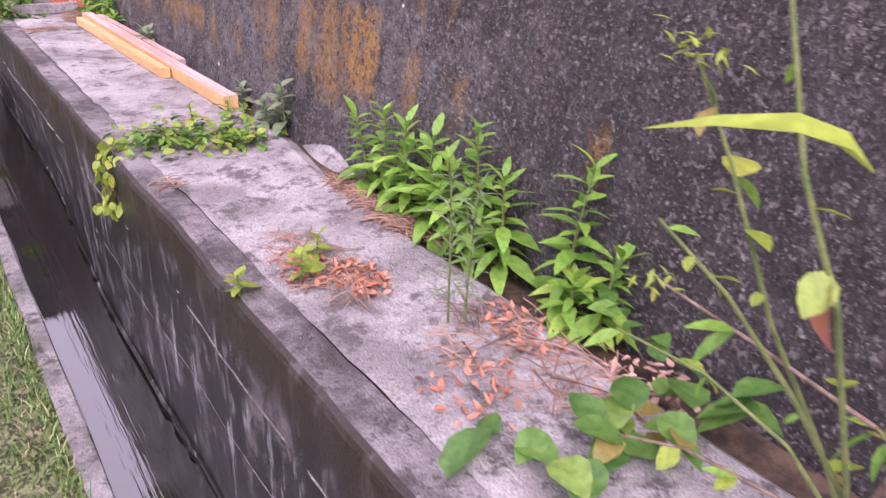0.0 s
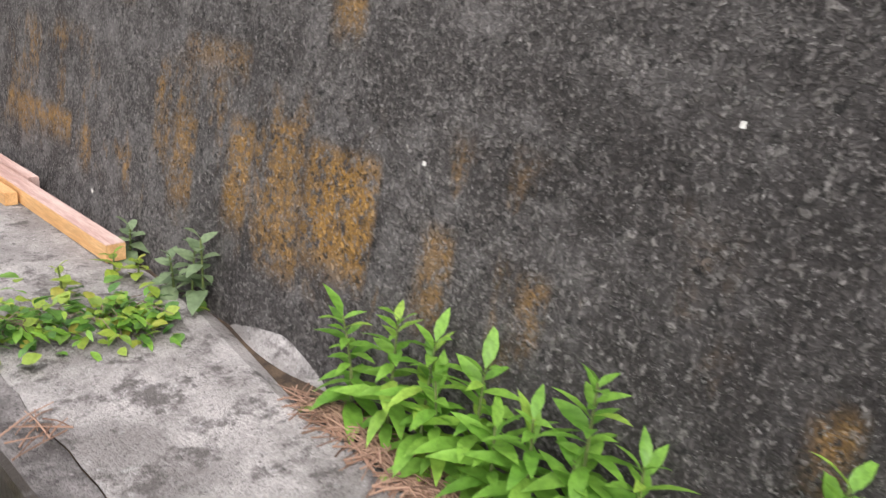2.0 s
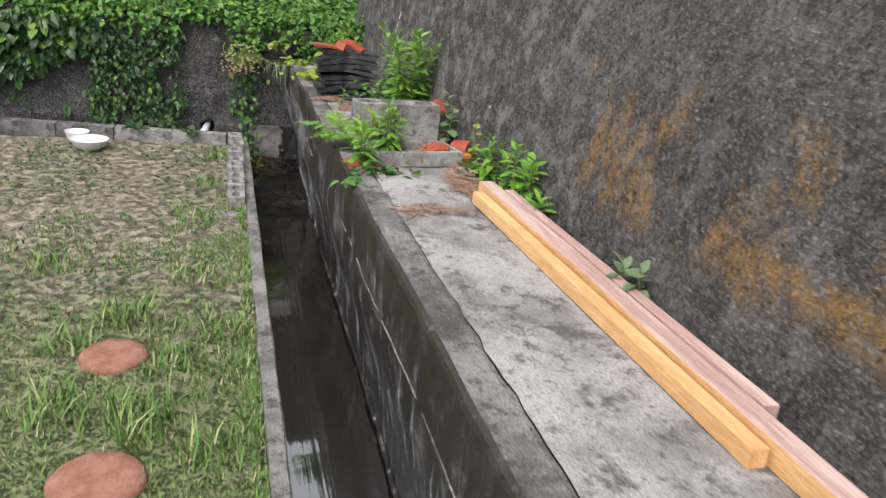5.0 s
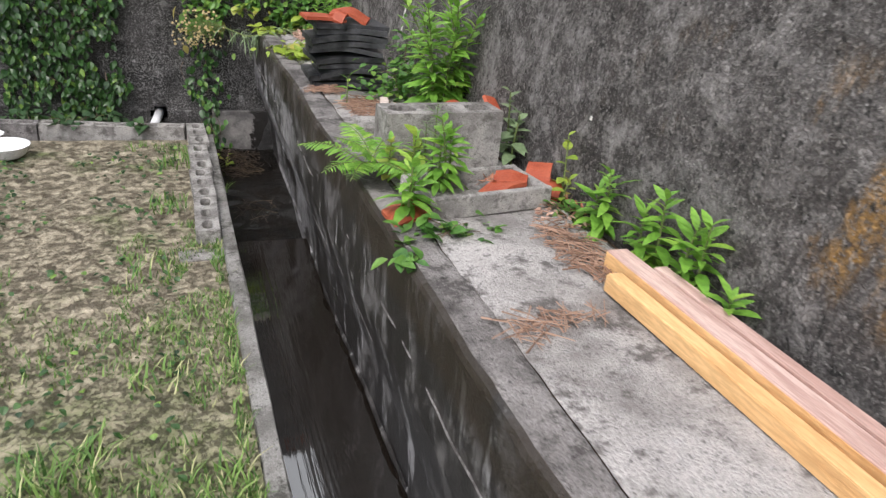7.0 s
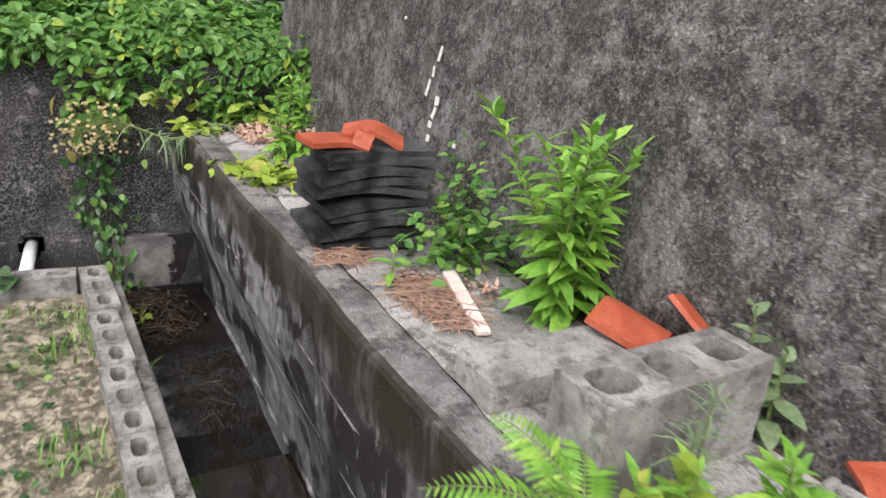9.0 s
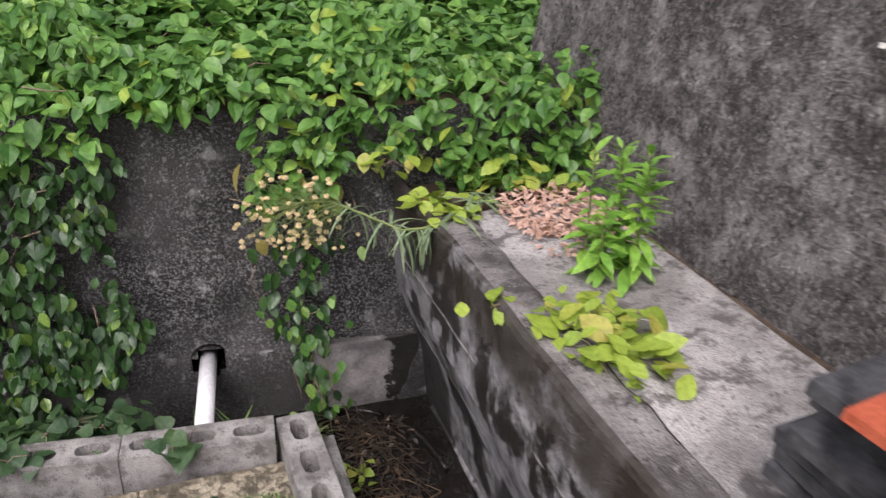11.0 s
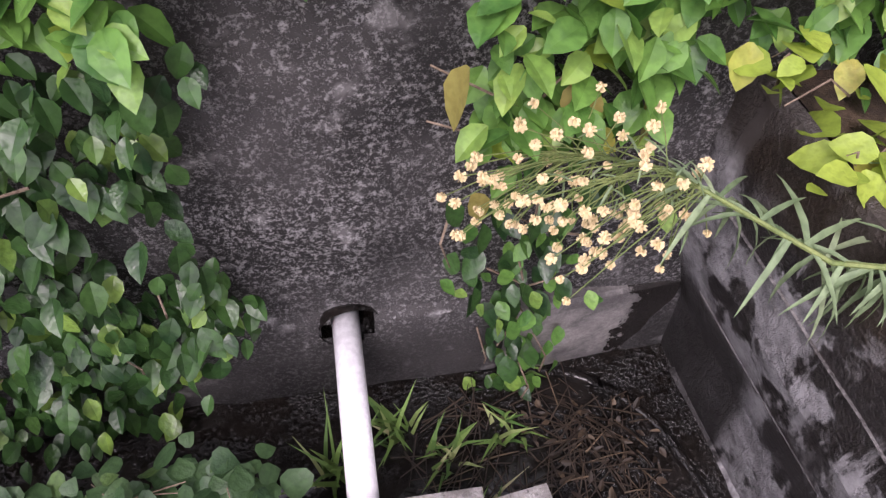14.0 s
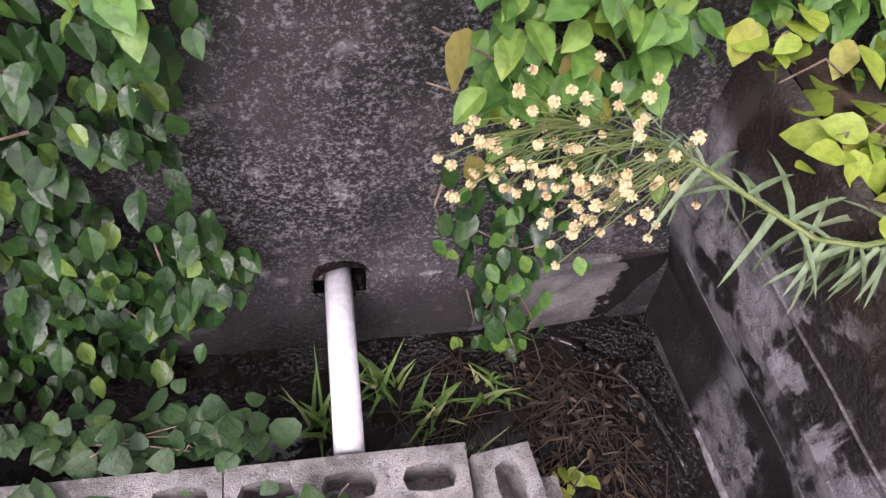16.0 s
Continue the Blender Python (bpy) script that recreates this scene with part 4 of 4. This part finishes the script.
# shrub beside the start of the ledge
def dry_shrub():
    root = Vector((0.50, 4.0, LEDGE_Z))
    t = thing("shrub", "leggy shrub with bare twigs and yellowing leaves", "shrub", pose(*root))
    canes = (((0.30, 3.96, 0.85), (0.19, 3.98, 1.10), (0.165, 4.03, 1.22), (0.167, 4.08, 1.36), (0.17, 4.11, 1.52)),
             ((0.40, 3.94, 0.85), (0.30, 3.95, 0.93), (0.27, 4.08, 0.97), (0.25, 4.22, 1.00)),
             ((0.38, 4.02, 0.80), (0.24, 4.06, 1.02), (0.19, 4.12, 1.20), (0.16, 4.16, 1.30)),
             ((0.42, 3.92, 0.90), (0.34, 3.88, 1.20), (0.30, 3.90, 1.45)),
             ((0.46, 4.10, 0.72), (0.40, 4.22, 0.80), (0.33, 4.34, 0.84)),
             ((0.42, 4.08, 0.66), (0.36, 4.20, 0.69), (0.28, 4.36, 0.66)),
             ((0.36, 3.98, 0.78), (0.20, 4.00, 0.98), (0.12, 4.05, 1.10), (0.09, 4.12, 1.16)))
    for n, cane in enumerate(canes):
        pts = [Vector((0, 0, 0))] + [Vector(p) - root for p in cane]
        part("branch", Geo().tube(pts, 0.0045, 0.0018, 6), TWIG if n % 2 else STEM, t)
        for _ in range(7):
            k = random.randrange(1, len(pts) - 1)
            p = pts[k].lerp(pts[k + 1], random.random())
            put_leaf(t, random.choice(YELLOW_LEAVES + WEED_LEAVES + OCHRE_LEAVES), p, rnd(0, 360), rnd(-50, 20), rnd(-30, 30), rnd(0.4, 0.8))
    for x, y, z, s in ((0.20, 4.40, 0.03, 1.5), (0.24, 4.34, 0.04, 1.5), (0.33, 4.34, 0.04, 1.4), (0.36, 4.28, 0.05, 1.4), (0.48, 4.23, 0.08, 1.4), (0.42, 4.24, 0.05, 1.2), (0.28, 4.28, 0.03, 1.4), (0.55, 4.20, 0.08, 1.3), (0.50, 4.32, 0.04, 1.0), (0.58, 4.50, 0.06, 0.9), (0.60, 4.58, 0.06, 0.8), (0.57, 4.42, 0.05, 0.9)):
        for k in range(3):
            put_leaf(t, random.choice(TOP_LEAVES), Vector((x + rnd(-0.04, 0.04), y + rnd(-0.04, 0.04), LEDGE_Z + z + rnd(0, 0.04))) - root, rnd(0, 360), rnd(-20, 25), rnd(-20, 20), s * rnd(0.8, 1.0))
    for x, y, yaw in ((0.38, 4.33, 30), (0.42, 4.29, 120), (0.43, 4.35, 250)):
        put_leaf(t, OCHRE_LEAVES[0], Vector((x, y, LEDGE_Z + 0.03)) - root, yaw, 10, 10, 0.6)
    for x, y, z, n in ((0.16, 4.165, 1.305, 26), (0.25, 4.22, 1.0, 12), (0.17, 4.11, 1.50, 14)):
        g = Geo()
        for _ in range(n):
            p = Vector((x, y, z)) - root + Vector((random.gauss(0, 0.012), random.gauss(0, 0.012), random.gauss(0, 0.012)))
            leaf_geo("lance", 0.02, 0.007, 0.2, 0.3, pose(*p, rnd(-60, 60), 0, rnd(0, 360)), g)
        part("seed_head", g, YELLOW, t, "dry yellowish seed cluster")
    big = leaf_geo("lance", 0.125, 0.038, 0.9, 0.5, pose(*(Vector((0.085, 3.94, 1.265)) - root), 46, -8, 36))
    part("large_leaf", big, YELLOW, t, "long arching yellow-green leaf", smooth=True)
    brown = leaf_geo("oval", 0.07, 0.04, 0.4, 0.6, pose(*(Vector((0.19, 3.99, 1.13)) - root), -70, 20, 60))
    part("withered_leaf", brown, REDLITTER, t, "withered red-brown leaf", smooth=True)


dry_shrub()

# ---- litter on the ledge ----
strew("dead_leaves", dead_leaf, [(0.28, 5.06, LEDGE_Z, 0.06, 0.10, 150), (0.19, 5.16, LEDGE_Z, 0.06, 0.10, 70), (0.46, 4.68, LEDGE_Z, 0.06, 0.12, 90), (0.26, 4.58, LEDGE_Z, 0.10, 0.12, 50), (0.40, 9.40, LEDGE_Z + 0.04, 0.06, 0.05, 20), (0.57, 9.30, LEDGE_Z, 0.05, 0.12, 50)], REDLITTER, "curled reddish dead leaves on the ledge", "dead leaves")
strew("dead_leaves", dead_leaf, [(0.52, 9.22, LEDGE_Z, 0.07, 0.10, 60), (0.36, 12.03, LEDGE_Z, 0.17, 0.17, 750), (0.34, 11.85, LEDGE_Z, 0.14, 0.12, 120), (0.52, 4.40, LEDGE_Z, 0.12, 0.1, 90), (0.36, 10.40, LEDGE_Z, 0.08, 0.08, 60)], PINKLITTER, "pale pinkish dead leaves drifted on the ledge", "dead leaves")
strew("straw", straw, [(0.545, 5.42, LEDGE_Z, 0.045, 0.28, 420), (0.22, 5.16, LEDGE_Z, 0.08, 0.2, 90), (0.42, 4.62, LEDGE_Z, 0.16, 0.22, 120), (0.46, 9.00, LEDGE_Z, 0.06, 0.18, 170), (0.15, 8.65, LEDGE_Z, 0.06, 0.04, 26), (0.27, 8.68, LEDGE_Z, 0.12, 0.02, 30), (0.24, 10.38, LEDGE_Z, 0.08, 0.16, 240), (0.12, 10.68, LEDGE_Z, 0.08, 0.05, 80), (0.09, 5.85, LEDGE_Z, 0.04, 0.06, 14)], LITTER, "dry brown straw and needles along the ledge", "straw")

# ---- end wall: ivy, flowers, spiky weed ----
def ivy(name, label, leaves, material, n_parts, n_rest, place, size=(0.7, 1.15)):
    """A curtain of leaves: the nearest as leaves of their own, the rest joined; place() gives position, yaw and pitch."""
    t = thing(name, label, "ivy", pose(0, 0, 0))
    g = Geo()
    for i in range(14):
        p, yaw, pitch = place()
        q, _, _ = place()
        d = (q - p)
        if d.length > 0.12:
            q = p + d * 0.12 / d.length
        g.tube([p, (p + q) / 2 + Vector((rnd(-0.03, 0.03), -0.02, rnd(-0.03, 0.03))), q], 0.0025, 0.0015, 5)
    tagged(part("stem", g, TWIG, t), kind="stuff")
    for _ in range(n_parts):
        p, yaw, pitch = place()
        put_leaf(t, random.choice(leaves), p, yaw, pitch, rnd(-30, 30), rnd(*size))
    if n_rest:
        g = Geo()
        for _ in range(n_rest):
            p, yaw, pitch = place()
            s = rnd(*size)
            leaf_geo("oval", 0.07 * s, 0.046 * s, 0.2, 0.3, pose(*p, pitch, rnd(-30, 30), yaw), g)
        tagged(part("foliage", g, material, t), kind="stuff")
    return t


def hang(x, z, y=None):
    """A leaf that hangs in front of the end wall, tip down."""
    return Vector((x, (y or end_y(x)) - 0.02 - abs(random.gauss(0, 0.045)), z)), rnd(140, 220) + rnd(-30, 30), rnd(-85, -15)


def left_place():
    while True:
        x, z = -0.72 - 0.72 * random.random() ** 1.1, rnd(-0.16, 0.72)
        edge = -0.835 + 0.09 * max(0.0, 1 - abs(z - 0.20) / 0.20) + 0.08 * max(0.0, (z - 0.5) / 0.2) - 0.10 * max(0.0, min(1.0, (0.10 - z) / 0.12))
        if x < edge + rnd(-0.03, 0.02) and nz(x, z, 8, 5) > -0.5:
            return hang(x, z)


def strip_place():
    z = rnd(-0.28, 0.48)
    c, w = -0.31 + 0.05 * math.exp(-((z + 0.08) / 0.15) ** 2), 0.10 if z > 0.12 else 0.07
    return hang(c + random.gauss(0, w * 0.55), z)


def top_place():
    x, s = rnd(-1.9, 0.66), random.random()
    bare = -0.80 < x < -0.42
    low = 0.82 if bare else 0.50 if -0.5 < x < -0.2 else 0.68 if -0.2 <= x < 0.1 else 0.56 if x >= 0.1 else 0.70
    z = low + (0.12 if bare else 0.36) * s + 0.05 * nz(x, s, 0, 4)
    over = max(0.0, z - 0.80)
    return Vector((x, end_y(x) - 0.05 + 0.9 * over + rnd(-0.05, 0.03), z + rnd(0, 0.08))), rnd(90, 270), rnd(-60, 10)


def bank_place():
    x, s = rnd(-3.6, 1.0), random.random()
    return Vector((x, END_Y + 0.14 + 1.2 * s, 0.78 + bank_rise(x) * s + 0.12 * abs(nz(x, s, 0, 3)) * (1 if x < 0 else 0.4) + rnd(0, 0.09))), rnd(0, 360), rnd(-50, 20)


def far_left_place():
    while True:
        x, z = rnd(-4.4, -1.36), rnd(-0.1, 0.80)
        if z > 0.52 + 0.25 * nz(x, 0, 0, 2.2) - 0.5 * max(0, nz(x, 5, 0, 0.9)) or random.random() < 0.015:
            return hang(x, z)


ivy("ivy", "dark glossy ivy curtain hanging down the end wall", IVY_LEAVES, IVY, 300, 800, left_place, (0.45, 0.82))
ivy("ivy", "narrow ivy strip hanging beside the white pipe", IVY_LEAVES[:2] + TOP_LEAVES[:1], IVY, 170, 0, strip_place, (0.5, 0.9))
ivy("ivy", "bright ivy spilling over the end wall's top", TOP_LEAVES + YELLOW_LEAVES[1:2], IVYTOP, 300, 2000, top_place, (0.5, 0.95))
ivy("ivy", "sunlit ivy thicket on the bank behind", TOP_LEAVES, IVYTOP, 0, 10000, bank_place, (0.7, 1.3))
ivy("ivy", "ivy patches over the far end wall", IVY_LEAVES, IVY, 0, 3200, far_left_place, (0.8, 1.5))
creeper("yellow_vine", [((-0.06, 12.26, 0.68), (0.10, 0.05, 0.08), 16, -20), ((0.04, 12.18, 0.60), (0.08, 0.05, 0.05), 18, -10), ((0.10, 12.06, 0.60), (0.08, 0.07, 0.03), 18, 0)], YELLOW_LEAVES, "yellow-green vine with insect-eaten leaves at the ledge's end", stems=3, size=(0.6, 1.0))
t = thing("turning_leaves", "ochre and orange turning leaves among the ivy", "leaves", pose(0, 0, 0))
for x, z, yaw, s in ((-0.20, 0.63, 215, 1.0), (-0.45, 0.70, 100, 0.9), (-0.42, 0.47, 200, 0.6), (-0.30, 0.66, 150, 0.9)):
    put_leaf(t, OCHRE_LEAVES[0], (x, END_Y - 0.09, z), yaw, -60, rnd(-20, 20), s)
part("stem", Geo().tube([(-0.14, END_Y - 0.01, 0.60), (-0.13, END_Y - 0.08, 0.53)], 0.002, n=5), TWIG, t)


def spiky_weed():
    """A leaning fleabane: a long arching stem with narrow leaves and a head of cream fluff."""
    t = thing("fleabane", "leaning fleabane with narrow leaves and cream seed heads", "weed", pose(0, 0, 0))
    knots = [Vector(p) for p in ((0.25, 12.22, 0.595), (0.12, 12.09, 0.63), (0.0, 12.03, 0.60), (-0.08, 12.07, 0.585), (-0.17, 12.15, 0.61), (-0.25, 12.22, 0.63), (-0.34, 12.31, 0.58))]

    def at(s):
        k = min(5, int(s * 6))
        return knots[k].lerp(knots[k + 1], s * 6 - k)

    part("stem", Geo().tube([at(k / 10) for k in range(11)], 0.005, 0.002), STEM, t)
    for i in range(96):
        s = 0.02 + 0.76 * i / 96
        put_leaf(t, random.choice(SPIKE_LEAVES), at(s), 35 + rnd(-95, 95) + 180 * (i % 2), rnd(-60, 20), 0, rnd(0.8, 1.3) * (1.25 - 0.8 * s))
    tw = Geo()
    for k in range(105):
        s = rnd(0.72, 1.0)
        p = at(s) + Vector((rnd(-0.19, 0.04), random.gauss(0, 0.025) - 0.01, rnd(-0.13, 0.09)))
        tw.tube([at(s), (at(s) + p) / 2 + Vector((0, 0, 0.006)), p], 0.001, 0.0007, 4)
        g = Geo()
        r = rnd(0.005, 0.008)
        for _ in range(44):
            d = Vector((random.gauss(0, 1), random.gauss(0, 1), random.gauss(0, 1))).normalized()
            o = d.orthogonal().normalized() * 0.0016
            g.add([p - o, p + o, p + d * r * rnd(0.8, 1.2) + o * 0.8, p + d * r * 1.1 - o * 0.8], [(0, 1, 2, 3)])
        c = r * 0.75
        g.add([p + Vector(q) * c for q in ((1, 0, 0), (0, 1, 0), (-1, 0, 0), (0, -1, 0), (0, 0, 1), (0, 0, -1))], [(0, 1, 4), (1, 2, 4), (2, 3, 4), (3, 0, 4), (1, 0, 5), (2, 1, 5), (3, 2, 5), (0, 3, 5)])
        part("seed_head", g, BLOOM, t, "cream fluffy seed head")
    tagged(part("twig", tw, STEM, t), kind="stuff")
    for k in range(40):
        s = rnd(0.75, 1.0)
        put_leaf(t, SPIKE_LEAVES[0], at(s) + Vector((random.gauss(0, 0.05), -0.01, random.gauss(0, 0.04))), rnd(0, 360), rnd(-30, 40), 0, rnd(0.25, 0.45))


spiky_weed()

# heart-leaved plants between the border blocks and the end wall
creeper("heart_leaf_plant", [((-0.84, 12.17, 0.02), (0.10, 0.05, 0.07), 60, 0), ((-1.0, 12.20, 0.02), (0.14, 0.05, 0.07), 60, 0), ((-1.30, 12.24, 0.02), (0.18, 0.06, 0.08), 55, 0)], HEART_LEAVES, "heart-leaved ground cover behind the border blocks", size=(0.4, 0.75))
creeper("heart_leaf_plant", [((-0.69, 12.01, 0.05), (0.05, 0.03, 0.05), 12, 0)], HEART_LEAVES, "small heart-leaved plant on a border block")
creeper("heart_leaf_plant", [((-1.10, 12.08, 0.05), (0.07, 0.04, 0.05), 20, 0)], HEART_LEAVES, "small heart-leaved plant on a border block")
g = Geo()
for x, y, n, h in ((-0.52, 12.30, 26, 0.10), (-0.45, 12.22, 20, 0.08), (-0.66, 12.25, 22, 0.10), (-0.30, 12.25, 20, 0.07), (-0.40, 12.10, 20, 0.07), (-0.2, 12.38, 14, 0.05), (-0.25, 11.6, 10, 0.06)):
    grass_at(g, x, y, -0.205, h, n, 0.03, 0.006)
solid("sump_weeds", g, GRASS, "green weeds sprouting in the wet sump", "weeds", kind="stuff")
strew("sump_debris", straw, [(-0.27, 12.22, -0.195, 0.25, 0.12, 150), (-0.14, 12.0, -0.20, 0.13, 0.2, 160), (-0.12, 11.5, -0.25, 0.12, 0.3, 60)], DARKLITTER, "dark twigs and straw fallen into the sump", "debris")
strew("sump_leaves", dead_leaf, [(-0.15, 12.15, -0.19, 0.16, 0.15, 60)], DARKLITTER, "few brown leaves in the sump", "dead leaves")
creeper("sump_sprout", [((-0.22, 12.02, -0.19), (0.04, 0.04, 0.10), 14, 0)], YELLOW_LEAVES[:1], "yellow-green sprout at the sump's edge", stems=2)
